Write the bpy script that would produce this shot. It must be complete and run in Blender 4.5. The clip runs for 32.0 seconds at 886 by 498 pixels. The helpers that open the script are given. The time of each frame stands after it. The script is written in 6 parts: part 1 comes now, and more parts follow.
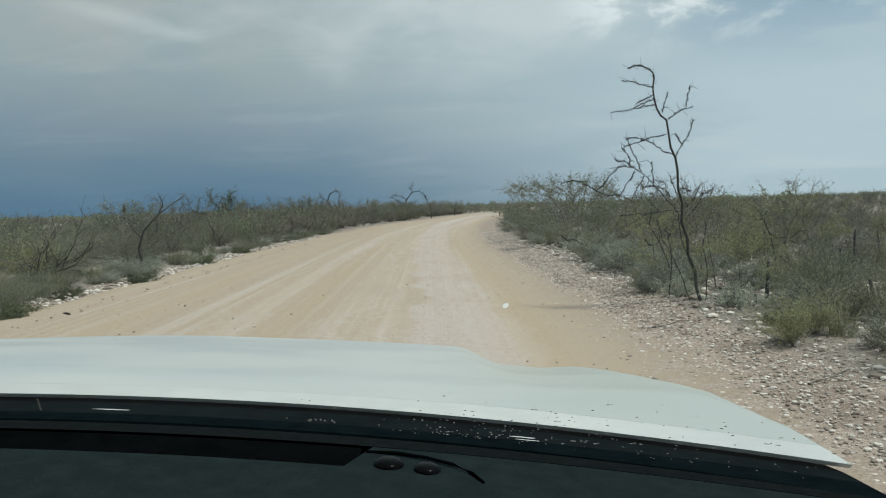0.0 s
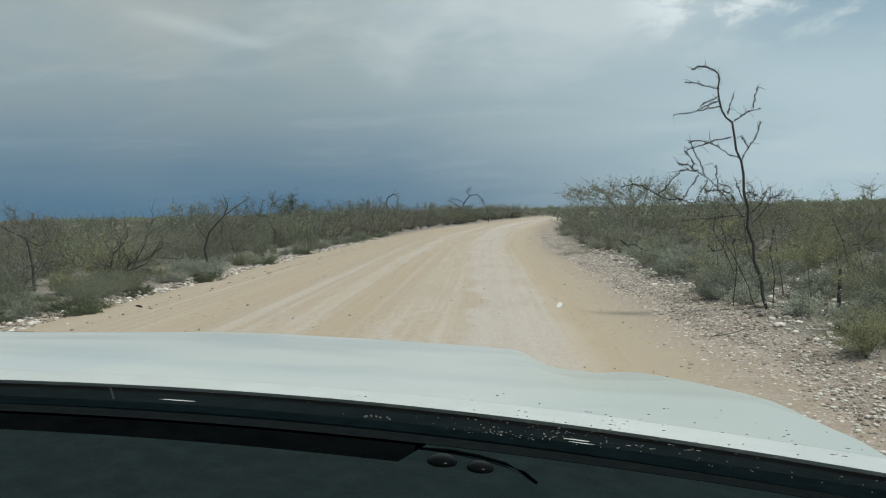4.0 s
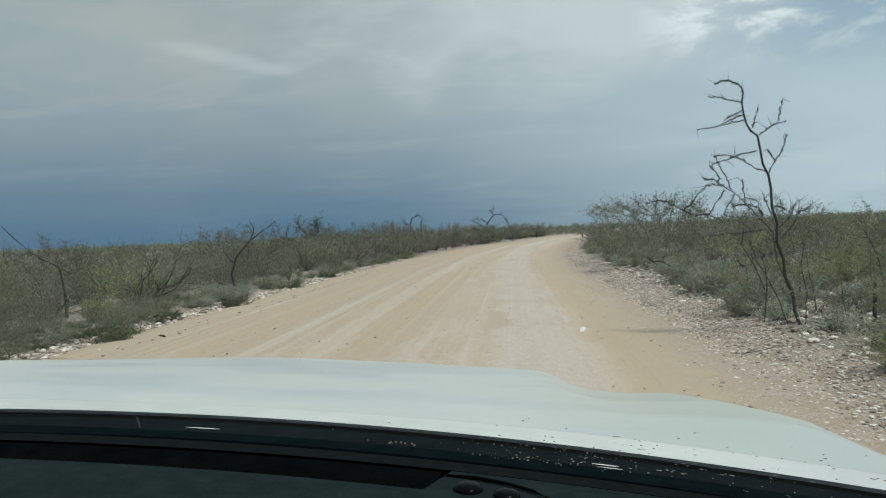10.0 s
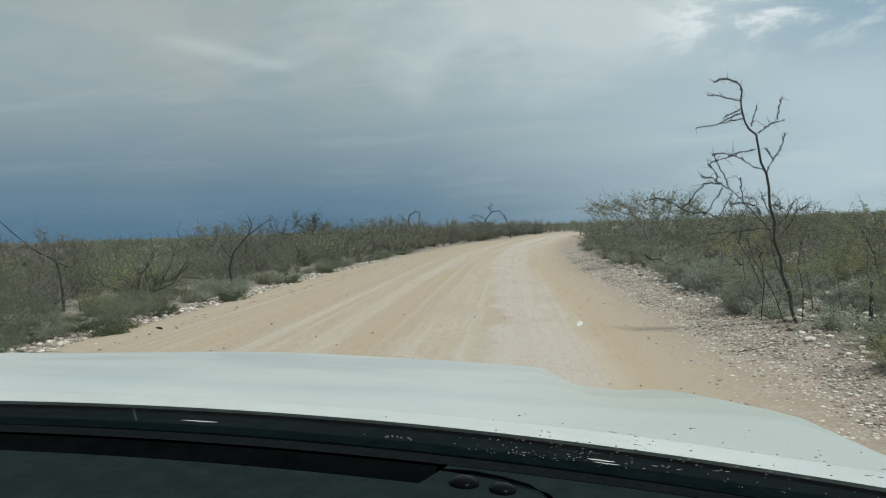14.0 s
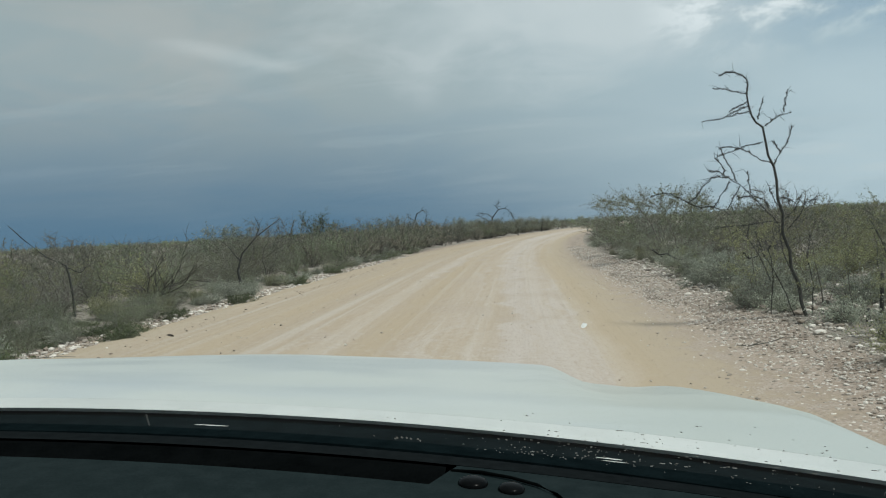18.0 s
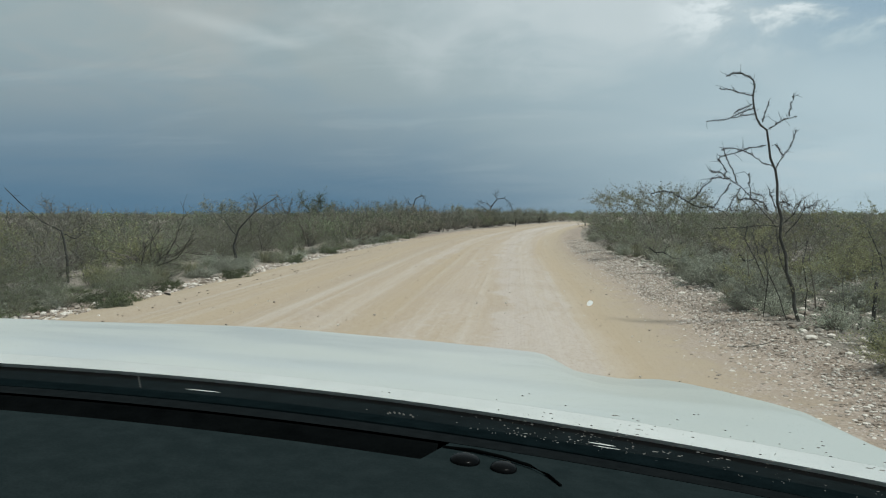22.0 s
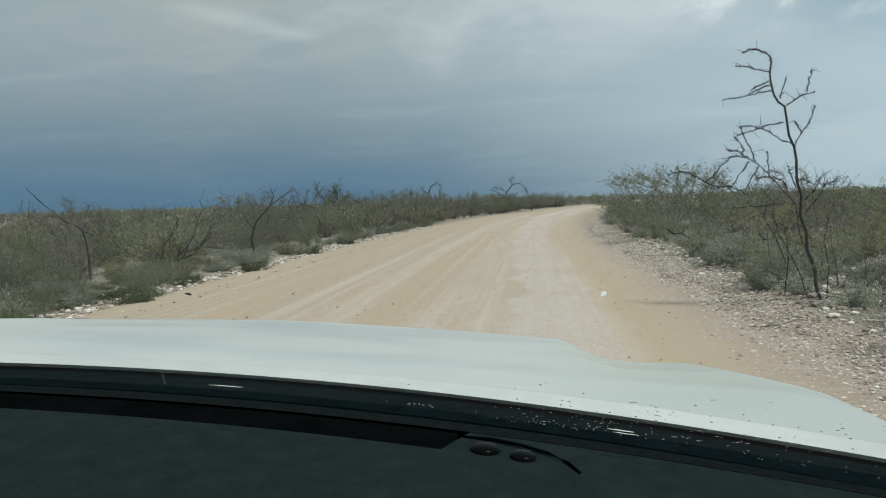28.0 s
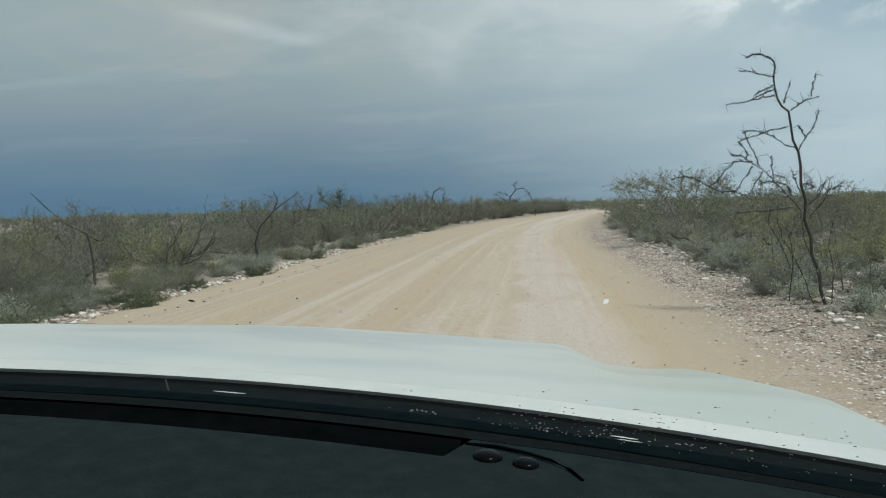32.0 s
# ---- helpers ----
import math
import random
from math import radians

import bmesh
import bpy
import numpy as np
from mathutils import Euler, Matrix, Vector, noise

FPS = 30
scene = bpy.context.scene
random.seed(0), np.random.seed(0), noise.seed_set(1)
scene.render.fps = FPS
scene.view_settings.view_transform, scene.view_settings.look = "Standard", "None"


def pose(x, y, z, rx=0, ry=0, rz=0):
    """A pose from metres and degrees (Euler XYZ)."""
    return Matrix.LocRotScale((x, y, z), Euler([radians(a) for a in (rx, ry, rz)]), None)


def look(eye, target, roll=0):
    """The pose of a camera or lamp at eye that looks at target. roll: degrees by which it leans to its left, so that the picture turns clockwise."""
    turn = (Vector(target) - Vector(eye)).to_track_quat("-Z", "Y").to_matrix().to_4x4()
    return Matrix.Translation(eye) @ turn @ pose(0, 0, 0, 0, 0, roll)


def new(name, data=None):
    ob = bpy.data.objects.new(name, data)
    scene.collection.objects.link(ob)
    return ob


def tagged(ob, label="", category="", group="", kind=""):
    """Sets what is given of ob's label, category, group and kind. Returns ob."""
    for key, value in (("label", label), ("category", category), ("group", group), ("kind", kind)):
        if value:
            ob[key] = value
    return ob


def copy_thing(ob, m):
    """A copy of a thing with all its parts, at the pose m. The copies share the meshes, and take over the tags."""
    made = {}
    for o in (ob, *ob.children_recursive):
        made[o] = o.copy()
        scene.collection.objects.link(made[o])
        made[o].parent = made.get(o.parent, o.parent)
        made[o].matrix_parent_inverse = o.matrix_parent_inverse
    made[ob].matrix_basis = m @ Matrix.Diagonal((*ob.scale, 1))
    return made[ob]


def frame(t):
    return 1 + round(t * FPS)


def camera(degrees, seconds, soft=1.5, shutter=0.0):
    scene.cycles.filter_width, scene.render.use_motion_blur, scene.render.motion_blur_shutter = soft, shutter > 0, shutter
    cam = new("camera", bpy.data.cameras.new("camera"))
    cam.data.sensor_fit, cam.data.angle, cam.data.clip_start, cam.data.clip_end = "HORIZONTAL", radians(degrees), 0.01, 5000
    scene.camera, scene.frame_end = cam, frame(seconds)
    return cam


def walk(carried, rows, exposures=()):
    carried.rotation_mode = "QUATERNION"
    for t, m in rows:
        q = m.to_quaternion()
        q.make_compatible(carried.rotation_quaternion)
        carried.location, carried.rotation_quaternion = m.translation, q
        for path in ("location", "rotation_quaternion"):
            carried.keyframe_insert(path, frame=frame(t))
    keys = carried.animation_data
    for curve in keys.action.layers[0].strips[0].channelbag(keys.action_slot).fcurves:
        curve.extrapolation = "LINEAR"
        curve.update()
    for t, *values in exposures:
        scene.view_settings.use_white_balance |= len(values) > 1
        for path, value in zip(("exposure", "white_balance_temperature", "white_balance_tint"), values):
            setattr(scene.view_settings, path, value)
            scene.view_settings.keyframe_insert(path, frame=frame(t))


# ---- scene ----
cam = camera(65.9, 32.0, soft=1.15)
walk(cam, [
    (0.0, pose(-0.082, 4.300, 1.558, 86.40, 1.70, -1.20)),
    (0.5, pose(-0.082, 4.300, 1.558, 85.79, 2.19, -1.30)),
    (1.0, pose(-0.082, 4.300, 1.558, 85.48, 2.86, -1.70)),
    (1.5, pose(-0.083, 4.314, 1.565, 87.80, 3.21, 2.90)),
    (2.0, pose(-0.084, 4.311, 1.559, 86.72, 2.03, 3.44)),
    (2.5, pose(-0.085, 4.314, 1.556, 86.72, 1.53, 3.37)),
    (3.0, pose(-0.086, 4.311, 1.554, 87.02, 1.34, 3.48)),
    (3.5, pose(-0.080, 4.291, 1.555, 86.92, 1.34, 3.48)),
    (5.5, pose(-0.082, 4.306, 1.553, 86.75, 1.68, 4.26)),
    (6.0, pose(-0.080, 4.307, 1.554, 86.74, 2.07, 4.04)),
    (6.5, pose(-0.079, 4.306, 1.556, 87.04, 2.48, 4.11)),
    (7.0, pose(-0.079, 4.306, 1.554, 87.14, 2.08, 4.14)),
    (7.5, pose(-0.079, 4.306, 1.554, 87.24, 1.97, 4.04)),
    (8.0, pose(-0.079, 4.303, 1.554, 87.25, 2.00, 4.44)),
    (8.5, pose(-0.079, 4.305, 1.555, 87.25, 2.28, 4.23)),
    (9.0, pose(-0.078, 4.303, 1.555, 87.55, 2.39, 4.32)),
    (9.5, pose(-0.076, 4.303, 1.558, 87.86, 2.91, 4.69)),
    (10.0, pose(-0.077, 4.298, 1.558, 88.60, 2.57, 5.61)),
    (10.5, pose(-0.078, 4.299, 1.556, 88.30, 2.37, 5.62)),
    (11.0, pose(-0.077, 4.298, 1.556, 88.19, 2.16, 5.54)),
    (11.5, pose(-0.077, 4.298, 1.555, 88.29, 2.25, 5.43)),
    (12.0, pose(-0.076, 4.298, 1.556, 88.19, 2.36, 5.52)),
    (12.5, pose(-0.077, 4.298, 1.556, 88.19, 2.15, 5.44)),
    (13.0, pose(-0.078, 4.300, 1.555, 88.19, 1.95, 5.35)),
    (13.5, pose(-0.078, 4.299, 1.556, 88.28, 2.04, 5.24)),
    (14.0, pose(-0.077, 4.298, 1.556, 88.29, 2.15, 5.44)),
    (14.5, pose(-0.077, 4.299, 1.555, 88.29, 2.25, 5.43)),
    (16.5, pose(-0.074, 4.298, 1.552, 87.77, 2.43, 5.02)),
    (17.0, pose(-0.075, 4.300, 1.555, 87.87, 2.82, 5.14)),
    (17.5, pose(-0.074, 4.299, 1.558, 87.89, 3.05, 5.83)),
    (18.0, pose(-0.074, 4.291, 1.561, 88.19, 3.16, 6.03)),
    (18.5, pose(-0.073, 4.296, 1.565, 88.00, 3.87, 6.08)),
    (19.0, pose(-0.073, 4.294, 1.565, 88.30, 3.88, 6.63)),
    (19.5, pose(-0.074, 4.298, 1.566, 88.20, 4.19, 6.72)),
    (20.0, pose(-0.074, 4.296, 1.564, 88.31, 3.90, 6.93)),
    (20.5, pose(-0.073, 4.294, 1.564, 88.42, 3.91, 7.14)),
    (21.0, pose(-0.074, 4.293, 1.563, 88.43, 3.52, 7.26)),
    (21.5, pose(-0.078, 4.295, 1.556, 87.80, 1.67, 6.57)),
    (22.0, pose(-0.083, 4.299, 1.548, 87.07, 0.03, 5.86)),
    (22.5, pose(-0.084, 4.301, 1.545, 86.88, -0.36, 5.99)),
    (23.0, pose(-0.083, 4.299, 1.548, 86.87, 0.03, 5.86)),
    (23.5, pose(-0.083, 4.301, 1.548, 87.07, 0.03, 5.86)),
    (24.0, pose(-0.082, 4.297, 1.548, 87.08, -0.15, 6.17)),
    (24.5, pose(-0.081, 4.295, 1.550, 87.19, 0.16, 6.36)),
    (26.5, pose(-0.082, 4.296, 1.551, 86.81, 1.09, 6.90)),
    (27.0, pose(-0.081, 4.297, 1.552, 85.80, 1.37, 6.58)),
    (27.5, pose(-0.079, 4.294, 1.554, 85.92, 1.71, 7.16)),
    (28.0, pose(-0.080, 4.294, 1.554, 86.02, 1.71, 7.16)),
    (28.5, pose(-0.080, 4.293, 1.554, 86.03, 1.61, 7.27)),
    (29.0, pose(-0.079, 4.295, 1.554, 86.03, 1.62, 7.37)),
    (29.5, pose(-0.078, 4.294, 1.553, 86.02, 1.81, 7.16)),
    (30.0, pose(-0.077, 4.293, 1.557, 86.23, 2.23, 7.44)),
    (30.5, pose(-0.078, 4.294, 1.556, 86.23, 2.12, 7.34)),
    (31.0, pose(-0.077, 4.293, 1.556, 86.33, 2.22, 7.34)),
    (31.5, pose(-0.078, 4.295, 1.555, 86.43, 2.02, 7.35)),
    (32.0, pose(-0.079, 4.294, 1.556, 86.43, 1.73, 7.46)),
], exposures=[(0.0, -0.04, 6200.0, 4.5), (32.0, -0.04, 6200.0, 4.5)])

# ---- light ----
SUN_DIR = Vector((0.37, -0.16, 0.91)).normalized()
sun_data = bpy.data.lights.new("sun", "SUN")
sun_data.energy, sun_data.angle, sun_data.color = 2.7, radians(6.0), (1.0, 0.94, 0.85)
sun = new("sun", sun_data)
sun.matrix_world = look(tuple(SUN_DIR * 60), (0, 0, 0))


class Nodes:
    """Short hand for one node tree."""

    def __init__(self, tree):
        self.t = tree

    def add(self, kind, *links, **settings):
        n = self.t.nodes.new(kind)
        if "operation" in settings:
            n.operation, n.use_clamp = settings["operation"], settings.get("use_clamp", False)
        if "interpolation_type" in settings:
            n.interpolation_type = settings["interpolation_type"]
        if "data_type" in settings:
            n.data_type, n.blend_type = settings["data_type"], settings["blend_type"]
        for socket, value in links:
            if hasattr(value, "is_output"):
                self.t.links.new(value, n.inputs[socket])
            else:
                n.inputs[socket].default_value = value
        return n

    def math(self, op, a, b=0.0, c=0.0, clamp=False):
        return self.add("ShaderNodeMath", (0, a), (1, b), (2, c), operation=op, use_clamp=clamp).outputs[0]

    def step(self, value, lo, hi, a=0.0, b=1.0):
        return self.add("ShaderNodeMapRange", (0, value), (1, lo), (2, hi), (3, a), (4, b), interpolation_type="SMOOTHSTEP").outputs[0]

    def mix(self, fac, a, b, blend="MIX"):
        n = self.add("ShaderNodeMix", data_type="RGBA", blend_type=blend)
        for i, v in ((0, fac), (6, a), (7, b)):
            if hasattr(v, "is_output"):
                self.t.links.new(v, n.inputs[i])
            else:
                n.inputs[i].default_value = (*v, 1.0) if isinstance(v, tuple) and len(v) == 3 else v
        return n.outputs[2]

    def noise(self, vec, scale, detail=4.0, rough=0.55, distort=0.0):
        links = [("Scale", scale), ("Detail", detail), ("Roughness", rough), ("Distortion", distort)]
        if vec is not None:
            links.append(("Vector", vec))
        return self.add("ShaderNodeTexNoise", *links).outputs[0]

    def xyz(self, vec):
        return self.add("ShaderNodeSeparateXYZ", (0, vec)).outputs

    def vec(self, x, y, z):
        return self.add("ShaderNodeCombineXYZ", (0, x), (1, y), (2, z)).outputs[0]


# sky: high thin cloud, blue gaps, and a dark rain bank low over the left half of the horizon
world = bpy.data.worlds.new("sky")
scene.world = world
world.use_nodes = True
n = Nodes(world.node_tree)
back = world.node_tree.nodes["Background"]
way = n.add("ShaderNodeTexCoord").outputs["Generated"]
wx, wy, wz = n.xyz(way)
sky = n.add("ShaderNodeTexSky")
sky.sky_type, sky.sun_disc, sky.dust_density = "NISHITA", False, 2.0
sky.sun_elevation, sky.sun_rotation = math.asin(SUN_DIR.z), math.atan2(SUN_DIR.x, SUN_DIR.y)
clear = n.mix(1.0, sky.outputs[0], (0.075, 0.075, 0.075), "MULTIPLY")
zz = n.math("ADD", n.math("MAXIMUM", wz, 0.0), 0.16)
sheet = n.vec(n.math("DIVIDE", wx, zz), n.math("DIVIDE", wy, zz), 0.0)
soft = n.noise(sheet, 0.75, 5.0, 0.55, 0.6)
streak = n.noise(n.vec(n.math("MULTIPLY", n.xyz(sheet)[0], 0.9), n.math("MULTIPLY", n.xyz(sheet)[1], 2.6), 3.1), 0.9, 6.0, 0.6, 0.8)
puff = n.noise(n.vec(n.math("MULTIPLY", wx, 4.0), n.math("MULTIPLY", wy, 4.0), n.math("MULTIPLY", wz, 9.0)), 1.4, 6.0, 0.62, 0.4)
side = n.step(wx, -0.45, 0.55)
cloud = n.mix(side, (0.348, 0.398, 0.405), (0.490, 0.583, 0.628))
cloud = n.mix(n.math("MULTIPLY", n.step(streak, 0.50, 0.72), 0.30), cloud, (0.60, 0.64, 0.64))
cloud = n.mix(n.math("MULTIPLY", n.step(soft, 0.56, 0.40), 0.24), cloud, (0.33, 0.425, 0.480))
beige = n.math("MULTIPLY", n.step(wx, -0.12, -0.42), n.step(wz, 0.10, 0.20))
cloud = n.mix(n.math("MULTIPLY", beige, n.step(n.noise(sheet, 1.7, 5.0, 0.6, 0.5), 0.40, 0.66, 0.0, 0.60)), cloud, (0.455, 0.460, 0.445))
line_ = n.math("ADD", n.math("SUBTRACT", wz, 0.247), n.math("MULTIPLY", n.math("ADD", wx, 0.37), 0.22))
line_ = n.math("ADD", n.math("ABSOLUTE", line_), n.math("MULTIPLY", n.math("SUBTRACT", puff, 0.5), 0.03))
cirrus = n.math("MULTIPLY", n.step(line_, 0.017, 0.0), n.step(n.math("ABSOLUTE", n.math("ADD", wx, 0.37)), 0.14, 0.02))
cloud = n.mix(n.math("MULTIPLY", n.math("MULTIPLY", cirrus, n.step(streak, 0.30, 0.62)), 0.42), cloud, (0.620, 0.648, 0.645))
broad = n.add("ShaderNodeVectorMath", (0, n.vec(n.math("MULTIPLY", n.math("SUBTRACT", wx, 0.10), 2.6), 0.0, n.math("MULTIPLY", n.math("SUBTRACT", wz, 0.31), 7.0))))
broad.operation = "LENGTH"
lump = n.math("ADD", broad.outputs["Value"], n.math("MULTIPLY", n.math("SUBTRACT", 0.5, puff), 1.6))
cloud = n.mix(n.math("MULTIPLY", n.step(lump, 1.10, 0.20), 0.70), cloud, (0.635, 0.668, 0.675))
gap = n.math("MULTIPLY", n.step(wz, 0.15, 0.28), n.step(wx, 0.22, 0.48))
cloud = n.mix(n.math("MULTIPLY", gap, n.step(puff, 0.56, 0.44)), cloud, n.mix(0.5, clear, (0.40, 0.545, 0.640)))
white = n.math("MULTIPLY", n.math("MULTIPLY", n.step(wz, 0.20, 0.27), n.step(wx, 0.16, 0.26)), n.step(wx, 0.52, 0.40))
cloud = n.mix(n.math("MULTIPLY", n.math("MULTIPLY", white, n.step(puff, 0.50, 0.60)), 0.9), cloud, (0.80, 0.83, 0.84))
edge = n.math("ADD", wz, n.math("MULTIPLY", n.math("SUBTRACT", soft, 0.5), 0.07))
bank = n.math("MULTIPLY", n.step(edge, 0.25, -0.02), n.step(n.math("ADD", wx, n.math("MULTIPLY", wz, 1.1)), 0.54, -0.26))
ahead = n.step(wy, -0.3, 0.4)
cloud = n.mix(n.math("MULTIPLY", n.math("MULTIPLY", bank, ahead), 0.96), cloud, (0.088, 0.174, 0.268))
world.node_tree.links.new(cloud, back.inputs[0])
back.inputs[1].default_value = 1.0


# ---- materials ----
def material(name, rough=0.6, metal=0.0, spec=0.4):
    m = bpy.data.materials.new(name)
    m.use_nodes = True
    k = Nodes(m.node_tree)
    b = m.node_tree.nodes["Principled BSDF"]
    b.inputs["Roughness"].default_value, b.inputs["Metallic"].default_value = rough, metal
    b.inputs["Specular IOR Level"].default_value = spec
    return m, k, b


def colour(k, b, socket):
    k.t.links.new(socket, b.inputs["Base Color"])


def bump(k, b, height, strength=0.4, distance=0.02):
    out = k.add("ShaderNodeBump", ("Height", height), ("Strength", strength), ("Distance", distance)).outputs[0]
    k.t.links.new(out, b.inputs["Normal"])


def grained(name, dark, light, scale=8.0, rough=0.7, metal=0.0, spec=0.4, relief=0.0, coat=0.0, island=0.0):
    """A surface that varies at two scales between two colours."""
    m, k, b = material(name, rough, metal, spec)
    place = k.add("ShaderNodeTexCoord").outputs["Object"]
    big, fine = k.noise(place, scale, 4.0), k.noise(place, scale * 9.0, 3.0)
    f = k.math("ADD", k.math("MULTIPLY", big, 0.6), k.math("MULTIPLY", fine, 0.4))
    if island:
        own = k.add("ShaderNodeNewGeometry").outputs["Random Per Island"]
        f = k.math("ADD", k.math("MULTIPLY", f, 1.0 - island), k.math("MULTIPLY", own, island))
    who = k.add("ShaderNodeObjectInfo").outputs["Random"]
    f = k.math("ADD", f, k.math("MULTIPLY", k.math("SUBTRACT", who, 0.5), 0.12))
    colour(k, b, k.mix(k.step(f, 0.28, 0.72), dark, light))
    if relief:
        bump(k, b, f, relief, 0.01)
    if coat:
        b.inputs["Coat Weight"].default_value, b.inputs["Coat Roughness"].default_value = coat, 0.06
    return m


def leafy(name, dark, light, rough=0.65):
    m, k, b = material(name, rough, 0.0, 0.25)
    own = k.add("ShaderNodeNewGeometry").outputs["Random Per Island"]
    who = k.add("ShaderNodeObjectInfo").outputs["Random"]
    tone = k.mix(own, dark, light)
    tone = k.mix(k.math("MULTIPLY", who, 0.45), tone, tuple(0.55 * a + 0.45 * c for a, c in zip(dark, (0.15, 0.125, 0.085))))
    other = k.math("FRACT", k.math("MULTIPLY", who, 7.31))
    scale_ = k.step(other, 0.0, 1.0, 0.82, 1.42)
    tone = k.mix(1.0, tone, k.vec(scale_, scale_, scale_), "MULTIPLY")
    colour(k, b, tone)
    thin = k.add("ShaderNodeBsdfTranslucent", ("Color", tone)).outputs[0]
    out = k.t.nodes["Material Output"]
    blend = k.add("ShaderNodeMixShader", (0, 0.42), (1, b.outputs[0]), (2, thin)).outputs[0]
    k.t.links.new(blend, out.inputs[0])
    return m


M = {}
M["leaf_green"] = leafy("leaf_green", (0.140, 0.182, 0.104), (0.290, 0.328, 0.200))
M["leaf_olive"] = leafy("leaf_olive", (0.185, 0.212, 0.132), (0.355, 0.370, 0.242))
M["leaf_rust"] = leafy("leaf_rust", (0.198, 0.186, 0.146), (0.345, 0.322, 0.258))
M["leaf_dusk"] = leafy("leaf_dusk", (0.165, 0.182, 0.146), (0.310, 0.326, 0.262))
M["leaf_fresh"] = leafy("leaf_fresh", (0.205, 0.218, 0.105), (0.370, 0.372, 0.190))
M["leaf_grey"] = leafy("leaf_grey", (0.262, 0.290, 0.228), (0.460, 0.482, 0.396))
M["leaf_lush"] = leafy("leaf_lush", (0.072, 0.095, 0.046), (0.150, 0.182, 0.092))
M["grass_dry"] = leafy("grass_dry", (0.170, 0.175, 0.110), (0.300, 0.290, 0.190))
M["twig_grey"] = grained("twig_grey", (0.105, 0.100, 0.084), (0.222, 0.210, 0.180), 14.0, 0.85, island=0.4)
M["twig_dark"] = grained("twig_dark", (0.070, 0.064, 0.054), (0.165, 0.150, 0.128), 14.0, 0.85, island=0.4)
M["bark_dark"] = grained("bark_dark", (0.022, 0.022, 0.020), (0.074, 0.074, 0.066), 22.0, 0.9, relief=0.5)
M["stone"] = grained("stone", (0.250, 0.210, 0.172), (0.680, 0.632, 0.572), 7.0, 0.9, relief=0.6, island=0.55)
M["stone_dark"] = grained("stone_dark", (0.130, 0.105, 0.085), (0.300, 0.250, 0.205), 9.0, 0.9, relief=0.6, island=0.5)
M["paint_white"] = grained("paint_white", (0.660, 0.665, 0.650), (0.760, 0.765, 0.755), 2.5, 0.30, 0.0, 0.5, coat=0.7)
m, k, b = material("paint_dusty", 0.5, 0.0, 0.35)
place = k.add("ShaderNodeTexCoord").outputs["Object"]
px_, py_, pz_ = k.xyz(place)
wipe = k.noise(k.vec(k.math("MULTIPLY", px_, 1.0), k.math("MULTIPLY", py_, 1.7), 2.0), 1.6, 3.0, 0.5, 0.3)
film_ = k.noise(k.vec(k.math("MULTIPLY", px_, 1.0), k.math("MULTIPLY", py_, 3.0), 7.0), 3.4, 5.0, 0.6, 0.4)
speck = k.noise(place, 120.0, 3.0, 0.7)
clean = k.step(k.math("ADD", wipe, k.math("MULTIPLY", k.math("SUBTRACT", film_, 0.5), 0.20)), 0.34, 0.70)
paint = k.mix(film_, (0.450, 0.476, 0.450), (0.550, 0.570, 0.542))
paint = k.mix(k.math("MULTIPLY", clean, 0.8), paint, (0.455, 0.490, 0.500))
# the paint turns darker and greener towards the right side
rightward = k.math("ADD", px_, k.math("MULTIPLY", k.math("SUBTRACT", film_, 0.5), 0.5))
paint = k.mix(k.step(rightward, 0.38, 0.70, 0.0, 0.75), paint, (0.425, 0.452, 0.415))
paint = k.mix(k.math("MULTIPLY", k.step(speck, 0.60, 0.70), 0.25), paint, (0.36, 0.35, 0.31))
colour(k, b, paint)
k.t.links.new(k.step(clean, 0.0, 1.0, 0.10, 0.32), b.inputs["Coat Weight"])
b.inputs["Coat Roughness"].default_value = 0.14
M["paint_dusty"] = m
# slightly lighter white for the strip along the bonnet's rear edge
M["paint_lip"] = grained("paint_lip", (0.490, 0.505, 0.480), (0.585, 0.600, 0.575), 3.2, 0.40, 0.0, 0.4, coat=0.25)
M["plastic_cowl"] = grained("plastic_cowl", (0.0026, 0.0050, 0.0058), (0.0060, 0.0105, 0.0120), 30.0, 0.55, 0.0, 0.0, relief=0.1)
# black plastic, taken near black so that its colour holds the cabin's shade
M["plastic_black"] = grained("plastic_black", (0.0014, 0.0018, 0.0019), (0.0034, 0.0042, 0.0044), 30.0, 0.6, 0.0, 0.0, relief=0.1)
M["rubber"] = grained("rubber", (0.016, 0.015, 0.014), (0.050, 0.045, 0.040), 12.0, 0.85, relief=0.2)
M["tyre_dusty"] = grained("tyre_dusty", (0.035, 0.032, 0.028), (0.120, 0.105, 0.085), 9.0, 0.9, relief=0.3)
M["alloy"] = grained("alloy", (0.42, 0.42, 0.42), (0.60, 0.60, 0.60), 12.0, 0.35, 0.8)
M["chrome"] = grained("chrome", (0.55, 0.55, 0.56), (0.68, 0.68, 0.69), 20.0, 0.18, 1.0)
M["seam"] = grained("seam", (0.020, 0.020, 0.020), (0.035, 0.035, 0.035), 20.0, 0.8)
M["dash_pad"] = grained("dash_pad", (0.0070, 0.0088, 0.0096), (0.0115, 0.0142, 0.0152), 60.0, 0.75, 0.0, 0.0, relief=0.15)
M["roof_lining"] = grained("roof_lining", (0.30, 0.30, 0.285), (0.38, 0.38, 0.36), 30.0, 0.95)
M["dash_low"] = grained("dash_low", (0.0122, 0.0185, 0.0196), (0.0190, 0.0270, 0.0284), 40.0, 0.7, 0.0, 0.0, relief=0.1)


